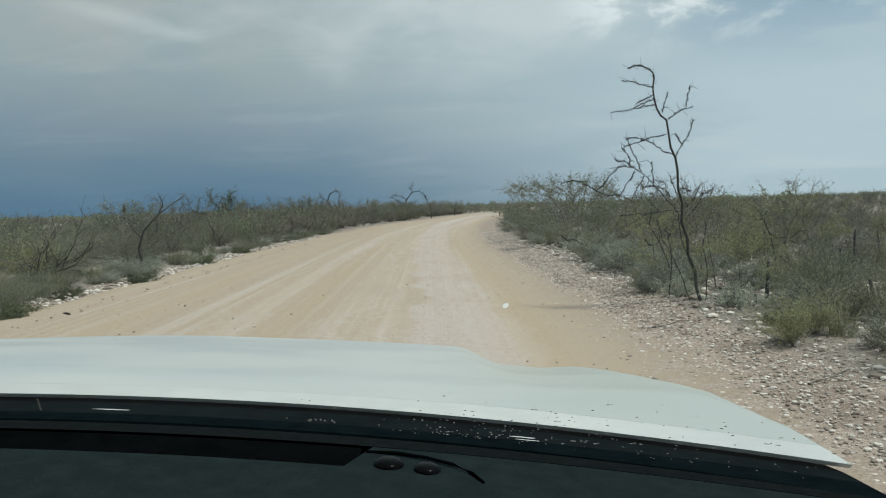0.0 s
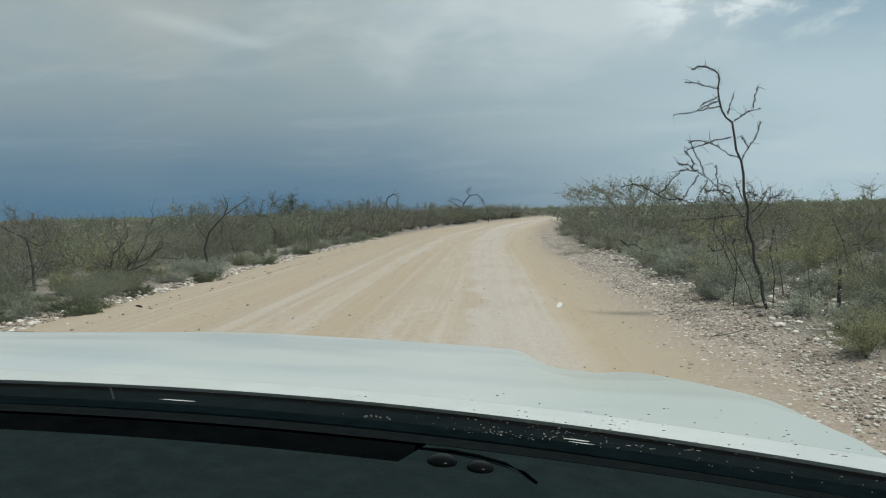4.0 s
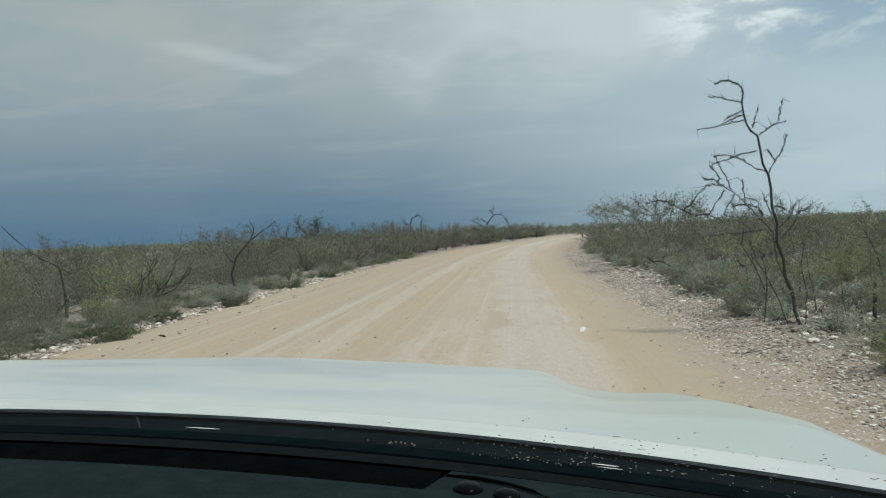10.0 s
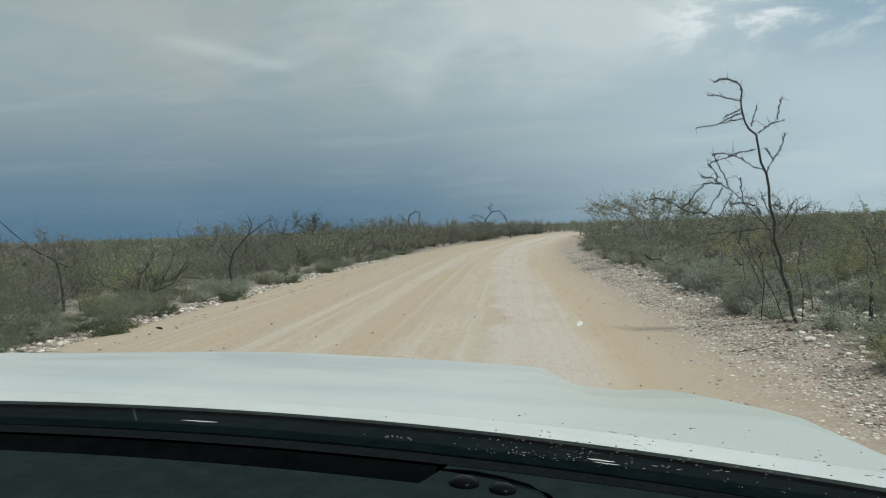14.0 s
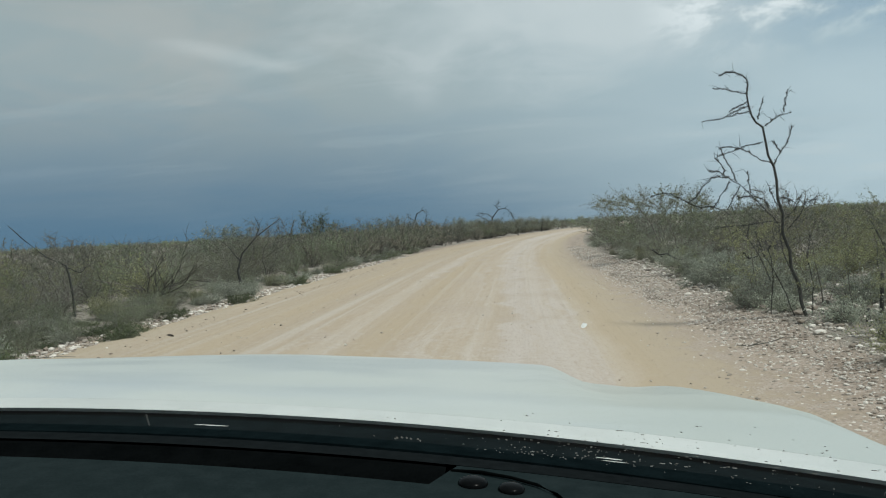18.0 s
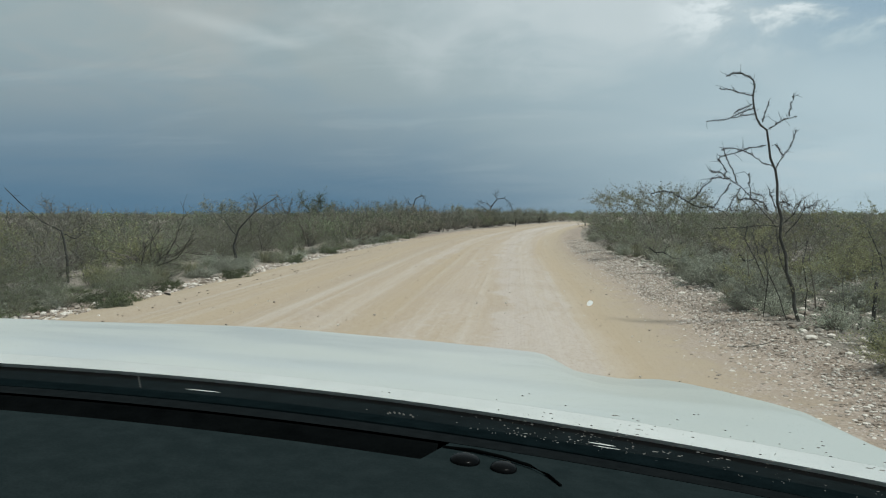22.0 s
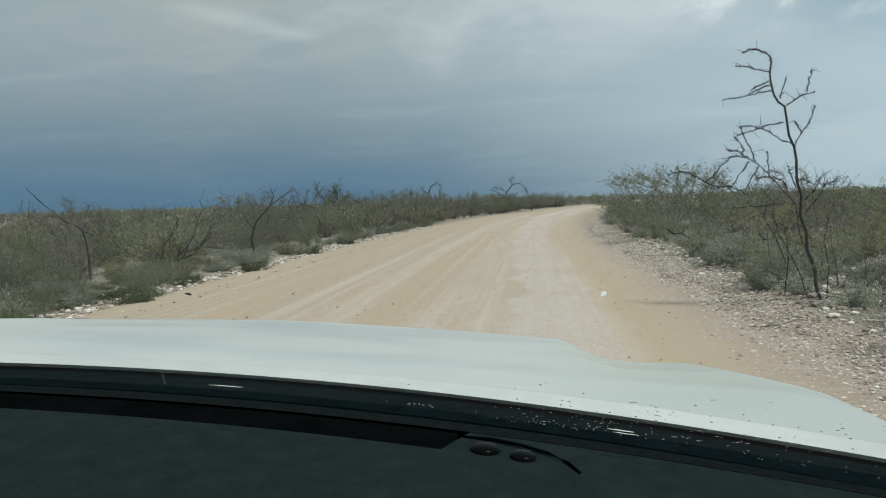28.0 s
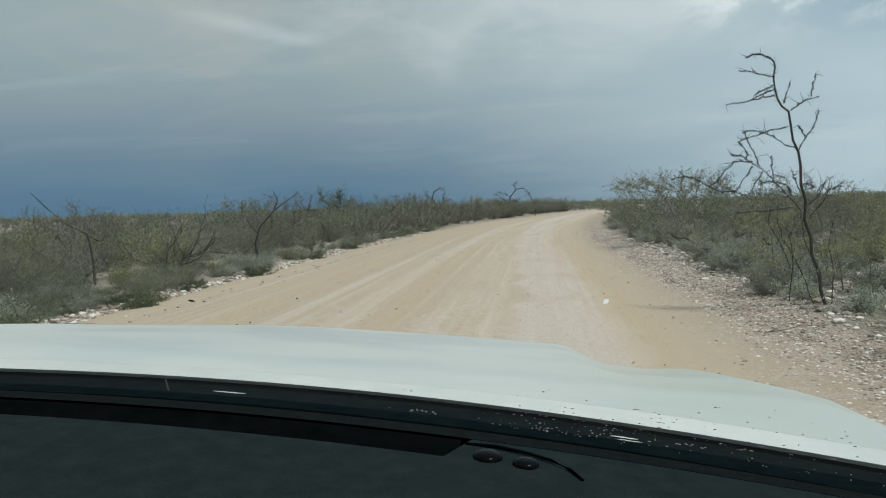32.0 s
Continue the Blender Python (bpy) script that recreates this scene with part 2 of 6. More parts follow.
def film(name, tone, through_):
    """A thin film on glass, of dust, insect or painted glint: it scatters light to both sides."""
    m_, k_, b_ = material(name, 0.9, 0.0, 0.0)
    grain = k_.noise(k_.add("ShaderNodeTexCoord").outputs["Object"], 300.0, 3.0)
    shade = k_.mix(grain, tuple(c * 0.8 for c in tone), tone)
    colour(k_, b_, shade)
    thin_ = k_.add("ShaderNodeBsdfTranslucent", ("Color", shade)).outputs[0]
    k_.t.links.new(k_.add("ShaderNodeMixShader", (0, through_), (1, b_.outputs[0]), (2, thin_)).outputs[0], k_.t.nodes["Material Output"].inputs[0])
    return m_


M["dust"] = film("dust", (0.42, 0.41, 0.38), 0.6)
M["dust_dark"] = film("dust_dark", (0.26, 0.25, 0.23), 0.5)
M["insect"] = film("insect", (0.10, 0.09, 0.08), 0.3)
# white film of the insect mark, shared with the glints painted at the foot
M["white_mark_glint"] = film("white_mark_glint", (0.86, 0.86, 0.82), 0.85)
M["seat_cloth"] = grained("seat_cloth", (0.16, 0.16, 0.155), (0.26, 0.255, 0.245), 30.0, 0.9)
M["lamp_glass"] = grained("lamp_glass", (0.55, 0.56, 0.57), (0.70, 0.71, 0.72), 20.0, 0.10, 0.0, 0.6)


def pane(name, tint, reflect):
    m = bpy.data.materials.new(name)
    m.use_nodes = True
    k = Nodes(m.node_tree)
    clear_ = k.add("ShaderNodeBsdfTransparent", (0, (*tint, 1.0))).outputs[0]
    gloss = k.add("ShaderNodeBsdfGlossy", (0, (1, 1, 1, 1)), (1, 0.02)).outputs[0]
    f = k.math("MULTIPLY", k.add("ShaderNodeFresnel", (0, 1.45)).outputs[0], reflect, clamp=True)
    k.t.links.new(k.add("ShaderNodeMixShader", (0, f), (1, clear_), (2, gloss)).outputs[0], k.t.nodes["Material Output"].inputs[0])
    return m


M["glass_tinted"] = pane("glass_tinted", (0.46, 0.50, 0.50), 2.6)


def dusty_pane(name, tint, film_):
    """Clear glass under a thin even film of dust, which scatters a little daylight."""
    m_ = bpy.data.materials.new(name)
    m_.use_nodes = True
    k_ = Nodes(m_.node_tree)
    clear_ = k_.add("ShaderNodeBsdfTransparent", (0, (*tint, 1.0))).outputs[0]
    dust_ = k_.add("ShaderNodeBsdfTranslucent", (0, (0.80, 0.82, 0.80, 1.0))).outputs[0]
    grain = k_.noise(k_.add("ShaderNodeTexCoord").outputs["Object"], 9.0, 4.0)
    f = k_.math("MULTIPLY", k_.step(grain, 0.2, 0.8, 0.8, 1.2), film_)
    k_.t.links.new(k_.add("ShaderNodeMixShader", (0, f), (1, clear_), (2, dust_)).outputs[0], k_.t.nodes["Material Output"].inputs[0])
    return m_


M["glass_clear"] = dusty_pane("glass_clear", (0.98, 0.99, 0.99), 0.0080)


# ---- plan ----
def bend(y):
    """How far the road has swung to the right at this distance."""
    return 0.0019 * np.maximum(np.asarray(y, float) - 26.0, 0.0) ** 2 / (1.0 + np.maximum(np.asarray(y, float) - 26.0, 0.0) / 260.0)


ROAD_MID, ROAD_LEFT, ROAD_RIGHT, VERGE_RIGHT, VERGE_LEFT = -2.6, -7.0, 1.85, 3.35, -7.6


def wobble(x, y):
    return (0.5 * np.sin(0.71 * x + 0.3 * y) * np.sin(0.53 * y + 1.0) + 0.3 * np.sin(1.9 * x - 0.8 * y + 2.0) + 0.2 * np.sin(0.21 * x * 3.1 + 2.7 * y))


def height(x, y):
    """The ground's height: a crowned road between low stony banks on a flat plain."""
    x, y = np.asarray(x, float), np.asarray(y, float)
    u = x - bend(y) - ROAD_MID
    crown = 0.17 - 0.055 * (np.sqrt(np.clip(u, -4.6, 4.6) ** 2 + 0.36) - 0.6)
    right = np.clip((u - 4.3) / 2.2, 0, 1)
    left = np.clip((-u - 4.4) / 2.0, 0, 1)
    z = crown + 0.17 * right * right * (3 - 2 * right) + 0.12 * left * left * (3 - 2 * left)
    return z + 0.05 * wobble(x, y) * np.clip((np.abs(u) - 3.8) / 2.0, 0, 1)


def spot(x, y):
    return float(height(x, y))


# ---- mesh building ----
def mesh_of(name, verts, faces, mat, smooth=False):
    me = bpy.data.meshes.new(name)
    me.from_pydata([tuple(v) for v in verts], [], [tuple(f) for f in faces])
    if smooth:
        me.polygons.foreach_set("use_smooth", [True] * len(me.polygons))
    me.materials.append(mat)
    me.update()
    return me


def part(name, bm, mat, parent, label="", smooth=True, bevel=0.0):
    """One mesh object under a thing or a part, from a bmesh or a mesh."""
    if isinstance(bm, bmesh.types.BMesh):
        if bevel:
            bmesh.ops.bevel(bm, geom=[e for e in bm.edges if e.is_manifold and e.calc_face_angle(0) > 0.6], offset=bevel, segments=2, affect="EDGES", profile=0.6)
        bmesh.ops.recalc_face_normals(bm, faces=bm.faces)
        me = bpy.data.meshes.new(name)
        bm.to_mesh(me)
        bm.free()
        if smooth:
            me.polygons.foreach_set("use_smooth", [True] * len(me.polygons))
            me.set_sharp_from_angle(angle=radians(38))
        me.materials.append(mat)
    else:
        me = bm
    ob = new(name, me)
    ob.parent = parent
    if label:
        ob["label"] = label
    return ob


def thing(name, m, label, category, group="", kind=""):
    ob = new(name)
    ob.matrix_world = m
    ob.empty_display_size = 0.2
    return tagged(ob, label, category, group, kind)


def tube(verts, faces, points, r0, r1, sides=3):
    """Adds a tapered limb along points to the lists."""
    pts = [Vector(p) for p in points]
    start = len(verts)
    for i, p in enumerate(pts):
        d = (pts[min(i + 1, len(pts) - 1)] - pts[max(i - 1, 0)]).normalized()
        a = d.orthogonal().normalized()
        b = d.cross(a)
        r = r0 + (r1 - r0) * i / max(1, len(pts) - 1)
        for s in range(sides):
            w = 2 * math.pi * s / sides
            verts.append(tuple(p + (a * math.cos(w) + b * math.sin(w)) * r))
    for i in range(len(pts) - 1):
        for s in range(sides):
            q = start + i * sides
            faces.append((q + s, q + (s + 1) % sides, q + sides + (s + 1) % sides, q + sides + s))
    faces.append(tuple(range(start + (len(pts) - 1) * sides, start + len(pts) * sides)))


def leaf(verts, faces, p, size, rng, up=0.3):
    d = Vector((rng.uniform(-1, 1), rng.uniform(-1, 1), rng.uniform(-1, 1) + up)).normalized()
    a = d.orthogonal().normalized()
    a = (a * math.cos(rng.uniform(0, 6)) + d.cross(a) * math.sin(rng.uniform(0, 6))).normalized()
    q = len(verts)
    w = size * rng.uniform(0.35, 0.6)
    verts.extend([tuple(p), tuple(p + d * size * 0.5 + a * w * 0.5), tuple(p + d * size), tuple(p + d * size * 0.5 - a * w * 0.5)])
    faces.append((q, q + 1, q + 2, q + 3))


def limb(rng, p, d, length, steps, droop, crook):
    """A crooked line that starts at p towards d."""
    pts = [Vector(p)]
    d = Vector(d).normalized()
    for i in range(steps):
        d = (d + Vector((rng.uniform(-1, 1), rng.uniform(-1, 1), rng.uniform(-1, 1))) * crook + Vector((0, 0, -droop))).normalized()
        pts.append(pts[-1] + d * length / steps)
    return pts


def shrub(rng, tall, wide, stems, twigs, leaves, size, droop=0.02, spread=0.8, thick=0.012, steps=5, twig_steps=3, crook=0.30):
    """Verts and faces of a shrub's twigs and of its leaves."""
    tv, tf, lv, lf = [], [], [], []
    for _ in range(stems):
        w = rng.uniform(0, 2 * math.pi)
        out = rng.uniform(0.15, 1.0) ** 0.7 * spread
        d = Vector((math.cos(w) * out * wide / tall, math.sin(w) * out * wide / tall, 1.0))
        base = Vector((rng.uniform(-0.12, 0.12) * wide, rng.uniform(-0.12, 0.12) * wide, -0.04))
        stem = limb(rng, base, d, tall * rng.uniform(0.55, 1.08), steps, droop, crook)
        tube(tv, tf, stem, thick, thick * 0.35)
        for _ in range(twigs):
            i = rng.randint(1, steps - 1)
            p = stem[i].lerp(stem[i + 1], rng.random())
            d2 = (stem[i + 1] - stem[i]).normalized() + Vector((rng.uniform(-1, 1), rng.uniform(-1, 1), rng.uniform(-0.5, 0.8))) * 0.9
            twig = limb(rng, p, d2, tall * rng.uniform(0.18, 0.42), twig_steps, droop * 2, 0.34)
            tube(tv, tf, twig, thick * 0.42, thick * 0.16)
            for _ in range(leaves):
                j = rng.randint(0, twig_steps - 1)
                q = twig[j].lerp(twig[j + 1], rng.random())
                q = q + Vector((rng.uniform(-1, 1), rng.uniform(-1, 1), rng.uniform(-1, 1))) * size * 0.9
                leaf(lv, lf, q, size * rng.uniform(0.6, 1.4), rng)
    return tv, tf, lv, lf


def tuft(rng, tall, wide, blades):
    v, f = [], []
    for _ in range(blades):
        w, r = rng.uniform(0, 2 * math.pi), wide * rng.random() ** 0.6 * 0.5
        p = Vector((math.cos(w) * r, math.sin(w) * r, -0.02))
        d = Vector((math.cos(w) * r * 1.2 + rng.uniform(-0.15, 0.15), math.sin(w) * r * 1.2 + rng.uniform(-0.15, 0.15), 1)).normalized()
        h = tall * rng.uniform(0.5, 1.1)
        side_ = Vector((math.cos(w + 1.57), math.sin(w + 1.57), 0)) * rng.uniform(0.004, 0.009)
        tip = p + d * h + Vector((math.cos(w), math.sin(w), -0.4)) * h * 0.18
        mid = p + d * h * 0.55
        q = len(v)
        v.extend([tuple(p - side_), tuple(p + side_), tuple(mid + side_ * 0.8), tuple(mid - side_ * 0.8), tuple(tip)])
        f.extend([(q, q + 1, q + 2, q + 3), (q + 3, q + 2, q + 4)])
    return v, f


# ---- ground and road ----
def sheet_grid(xs, ys, z):
    nx, ny = len(xs), len(ys)
    gx, gy = np.meshgrid(xs, ys)
    verts = np.stack([gx.ravel(), gy.ravel(), z(gx, gy).ravel()], 1)
    q = (np.arange(ny - 1)[:, None] * nx + np.arange(nx - 1)[None, :]).ravel()
    return verts, np.stack([q, q + 1, q + nx + 1, q + nx], 1)


def array_mesh(name, verts, faces, mat, smooth=True):
    me = bpy.data.meshes.new(name)
    k = faces.shape[1]
    me.vertices.add(len(verts))
    me.vertices.foreach_set("co", np.asarray(verts, np.float32).ravel())
    me.loops.add(faces.size)
    me.loops.foreach_set("vertex_index", faces.astype(np.int32).ravel())
    me.polygons.add(len(faces))
    me.polygons.foreach_set("loop_start", np.arange(len(faces), dtype=np.int32) * k)
    me.polygons.foreach_set("use_smooth", np.full(len(faces), smooth))
    me.materials.append(mat)
    me.update(calc_edges=True)
    me.validate()
    return me


def gravel_tone(k_, place, mid_, fine_):
    """The colour of the stony verge: pinkish earth, pale and dark pebbles."""
    tone_ = k_.mix(k_.step(mid_, 0.35, 0.65), (0.290, 0.232, 0.186), (0.400, 0.332, 0.276))
    tone_ = k_.mix(k_.math("MULTIPLY", k_.step(fine_, 0.54, 0.68), 0.60), tone_, (0.470, 0.418, 0.362))
    warp = k_.add("ShaderNodeTexNoise", ("Vector", place), ("Scale", 9.0), ("Detail", 3.0)).outputs["Color"]
    bent = k_.add("ShaderNodeVectorMath", (0, place), (1, k_.mix(1.0, warp, (0.16, 0.16, 0.16), "MULTIPLY"))).outputs[0]
    pebble = k_.add("ShaderNodeTexVoronoi", ("Vector", bent), ("Scale", 41.0))
    tone_ = k_.mix(k_.math("MULTIPLY", k_.step(k_.xyz(pebble.outputs["Color"])[0], 0.72, 0.92), 0.55), tone_, (0.520, 0.465, 0.410))
    tone_ = k_.mix(k_.math("MULTIPLY", k_.step(pebble.outputs["Distance"], 0.50, 0.80), 0.45), tone_, (0.170, 0.130, 0.100))
    return k_.mix(k_.math("MULTIPLY", k_.step(k_.noise(place, 60.0, 2.0, 0.6), 0.56, 0.66), 0.55), tone_, (0.19, 0.15, 0.12))


m, k, b = material("bush_soil", 0.95, 0.0, 0.15)
here = k.add("ShaderNodeNewGeometry").outputs["Position"]
stony = k.add("ShaderNodeAttribute")
stony.attribute_name = "verge"
big, mid, fine = k.noise(here, 0.35, 5.0), k.noise(here, 2.2, 5.0, 0.65), k.noise(here, 26.0, 4.0, 0.7)
soil = k.mix(k.step(big, 0.35, 0.65), (0.205, 0.184, 0.158), (0.310, 0.272, 0.232))
soil = k.mix(k.math("MULTIPLY", k.step(mid, 0.52, 0.70), 0.7), soil, (0.165, 0.165, 0.125))
soil = k.mix(k.math("MULTIPLY", k.step(fine, 0.52, 0.68), 0.6), soil, (0.46, 0.42, 0.37))
gravel = gravel_tone(k, here, mid, fine)
edge = k.step(k.math("ADD", stony.outputs["Fac"], k.math("MULTIPLY", k.math("SUBTRACT", mid, 0.5), 1.0)), 0.3, 0.7)
colour(k, b, k.mix(edge, soil, gravel))
bump(k, b, k.math("ADD", fine, k.math("MULTIPLY", mid, 2.0)), 0.9, 0.03)
M["bush_soil"] = m

m, k, b = material("road_sand", 0.93, 0.0, 0.15)
uv = k.add("ShaderNodeUVMap").outputs[0]
su, sv, _ = k.xyz(uv)
sway = k.math("MULTIPLY", k.math("SUBTRACT", k.noise(uv, 0.55, 4.0, 0.6), 0.5), 1.5)
lanes = k.noise(k.vec(k.math("MULTIPLY", k.math("ADD", su, sway), 1.15), k.math("MULTIPLY", sv, 0.022), 0.0), 1.0, 4.0, 0.6, 0.15)
ruts = k.noise(k.vec(k.math("MULTIPLY", su, 4.2), k.math("MULTIPLY", sv, 0.035), 5.0), 1.0, 3.0, 0.6, 0.2)
patch = k.noise(uv, 0.42, 5.0, 0.6)
grit = k.noise(uv, 34.0, 3.0, 0.7)
middle = k.math("ABSOLUTE", k.math("ADD", su, 0.35))
sand = k.mix(k.step(k.math("ADD", lanes, k.math("MULTIPLY", middle, 0.075)), 0.40, 0.70), (0.475, 0.418, 0.372), (0.405, 0.330, 0.245))
sand = k.mix(k.math("MULTIPLY", k.step(ruts, 0.48, 0.74), 0.42), sand, (0.530, 0.487, 0.440))
sand = k.mix(k.math("MULTIPLY", k.step(patch, 0.50, 0.66), 0.50), sand, (0.395, 0.330, 0.265))
sand = k.mix(k.math("MULTIPLY", k.step(grit, 0.52, 0.66), 0.55), sand, (0.290, 0.230, 0.175))
sand = k.mix(k.math("MULTIPLY", k.step(grit, 0.44, 0.32), 0.45), sand, (0.560, 0.515, 0.465))
clod = k.noise(uv, 75.0, 2.0, 0.6)
sand = k.mix(k.math("MULTIPLY", k.step(clod, 0.62, 0.70), 0.6), sand, (0.215, 0.170, 0.130))
crumb = k.noise(uv, 11.0, 4.0, 0.7)
sand = k.mix(k.math("MULTIPLY", k.step(crumb, 0.54, 0.68), 0.45), sand, (0.545, 0.500, 0.450))
sand = k.mix(k.math("MULTIPLY", k.step(crumb, 0.45, 0.32), 0.50), sand, (0.320, 0.258, 0.200))
sand = k.mix(k.step(k.math("ADD", k.math("ABSOLUTE", k.math("ADD", su, 2.6)), k.math("MULTIPLY", k.math("SUBTRACT", patch, 0.5), 1.5)), 3.2, 4.3, 0.0, 0.85), sand, (0.395, 0.326, 0.240))
worn = k.noise(k.vec(k.math("MULTIPLY", k.math("ADD", su, k.math("MULTIPLY", sway, 0.3)), 2.3), k.math("MULTIPLY", sv, 0.03), 9.0), 1.0, 3.0, 0.6, 0.1)
for lane, wide in ((-4.6, 0.95), (1.05, 0.55), (-1.9, 0.35)):
    off_ = k.math("ABSOLUTE", k.math("SUBTRACT", k.math("ADD", su, k.math("MULTIPLY", sway, 0.25)), lane))
    sand = k.mix(k.math("MULTIPLY", k.math("MULTIPLY", k.step(off_, wide, wide * 0.3), k.step(worn, 0.36, 0.58)), 0.38), sand, (0.415, 0.332, 0.225))
for lane in (-3.35, -2.5, -0.75, 0.25):
    off_ = k.math("ABSOLUTE", k.math("SUBTRACT", k.math("ADD", su, k.math("MULTIPLY", sway, 0.12)), lane))
    sand = k.mix(k.math("MULTIPLY", k.math("MULTIPLY", k.step(off_, 0.26, 0.08), k.step(worn, 0.66, 0.42)), 0.24), sand, (0.540, 0.492, 0.448))
sand = k.mix(k.math("MULTIPLY", k.step(grit, 0.54, 0.68), 0.25), sand, (0.335, 0.270, 0.205))
here = k.add("ShaderNodeNewGeometry").outputs["Position"]
mid, fine = k.noise(here, 2.2, 5.0, 0.65), k.noise(here, 26.0, 4.0, 0.7)
shift = k.math("ADD", k.math("MULTIPLY", k.math("SUBTRACT", mid, 0.5), 2.2), k.math("MULTIPLY", k.math("SUBTRACT", fine, 0.5), 1.2))
stony_edge = k.math("MAXIMUM", k.step(k.math("ADD", su, shift), 1.55, 2.55), k.step(k.math("ADD", su, shift), -6.9, -7.5))
sand = k.mix(stony_edge, sand, gravel_tone(k, here, mid, fine))
colour(k, b, sand)
bump(k, b, k.math("ADD", k.math("MULTIPLY", grit, 0.35), k.math("ADD", ruts, k.math("MULTIPLY", patch, 0.6))), 0.55, 0.03)
M["road_sand"] = m

xs = np.concatenate([np.linspace(-420, -60, 16)[:-1], np.linspace(-60, -16, 30)[:-1], np.linspace(-16, 14, 110)[:-1], np.linspace(14, 60, 30)[:-1], np.linspace(60, 420, 16)])
ys = np.concatenate([np.linspace(-60, 0, 14)[:-1], np.linspace(0, 42, 130)[:-1], np.linspace(42, 150, 66)[:-1], np.linspace(150, 1500, 40)])
verts, faces = sheet_grid(xs, ys, lambda x, y: height(x, y) - 0.035 * (np.abs(x - bend(y) + 2.4) < 4.7))
ground = new("ground", array_mesh("ground", verts, faces, M["bush_soil"]))
u = verts[:, 0] - bend(verts[:, 1])
mask = np.clip((VERGE_RIGHT + 0.25 - u) / 0.5, 0, 1) * np.clip((u + 8.0) / 0.5, 0, 1)
ground.data.attributes.new("verge", "FLOAT", "POINT").data.foreach_set("value", mask.astype(np.float32))
tagged(ground, "flat stony bushveld soil with gravel beside the road", "ground", kind="structure")

us = np.linspace(ROAD_LEFT - 0.75, ROAD_RIGHT + 1.1, 54)
vs = np.concatenate([np.linspace(-40, 2, 12)[:-1], np.linspace(2, 45, 120)[:-1], np.linspace(45, 260, 90)])
gu, gv = np.meshgrid(us, vs)
edgeness = np.clip((np.abs(gu + 2.4) - 4.6) / 0.7, 0, 1)
gx = gu + bend(gv) + edgeness * 0.30 * wobble(gu * 3, gv * 1.7)
gz = height(gx, gv) + 0.014 - 0.03 * edgeness ** 2 + 0.012 * np.sin(gu * 3.6 + 0.4 * np.sin(gv * 0.05)) * (1 - edgeness)
q = (np.arange(len(vs) - 1)[:, None] * len(us) + np.arange(len(us) - 1)[None, :]).ravel()
faces = np.stack([q, q + 1, q + len(us) + 1, q + len(us)], 1)
road = new("road", array_mesh("road", np.stack([gx.ravel(), gv.ravel(), gz.ravel()], 1), faces, M["road_sand"]))
layer = road.data.uv_layers.new(name="UVMap")
flat = np.stack([gu.ravel(), gv.ravel()], 1)[faces.ravel()]
layer.data.foreach_set("uv", flat.astype(np.float32).ravel())
tagged(road, "pale sand and gravel road with wheel tracks", "road", kind="structure")


# ---- the car that the view is taken from: bonnet, windscreen foot and dashboard ----
CAR_Z = 1.55
own = thing("white_car", pose(-0.078, 4.303, 1.555, 0, 4.2, 1.0) @ Matrix.Translation((-0.40, 0, -CAR_Z)),
            "white dusty pickup with black dashboard and bed cover on the road", "car")


def smooth01(v, lo, hi):
    v = min(1.0, max(0.0, (v - lo) / (hi - lo)))
    return v * v * (3 - 2 * v)


def bonnet_front(u):
    return 1.92 - (0.36 if u > 0 else 0.24) * abs(u / 0.9) ** 3 - 0.60 * max(0.0, (abs(u) - (0.80 if u > 0 else 0.84)) / (0.13 if u > 0 else 0.09)) ** 3


def bonnet_rear(u):
    return 0.97 - 0.22 * u * u


def bonnet_z(u, y):
    s = max(0.0, (y - 1.12) / 0.80)
    z = -0.283 - 0.006 * smooth01(y, 0.95, 1.12) - 0.094 * s
    z -= (0.038 if u > 0 else 0.0) * smooth01(abs(u), 0.52, 0.64) * min(1.0, s * 1.3)
    z += (0.012 if u > 0 else 0.002) * smooth01(abs(u), 0.72, 0.82) * min(1.0, s * 1.3)
    z -= 0.024 * smooth01(-u, 0.1, 0.9) * min(1.0, s * 1.3)
    return CAR_Z + z


bm = bmesh.new()
cols = [-0.93 + 1.86 * i / 72 for i in range(73)]
rings = []
for u in cols:
    y0, y1 = bonnet_rear(u) + 0.066, bonnet_front(u)
    y1 = max(y1, y0 + 0.02)
    line = [(u, y0, bonnet_z(u, y0) - 0.004), (u, y0, bonnet_z(u, y0))]
    for j in range(1, 25):
        y = y0 + (y1 - y0) * j / 24
        line.append((u, y, bonnet_z(u, y)))
    zf = bonnet_z(u, y1)
    for dy, dz in ((0.012, 0.006), (0.026, 0.022), (0.034, 0.05), (0.034, 0.10)):
        line.append((u * (1 + dy * 0.1), y1 + dy, zf - dz))
    rings.append([bm.verts.new(p) for p in line])
for a_, b_ in zip(rings, rings[1:]):
    for i in range(len(a_) - 1):
        bm.faces.new((a_[i], b_[i], b_[i + 1], a_[i + 1]))
part("bonnet", bm, M["paint_dusty"], own, "white bonnet with a broad raised middle, dusty")


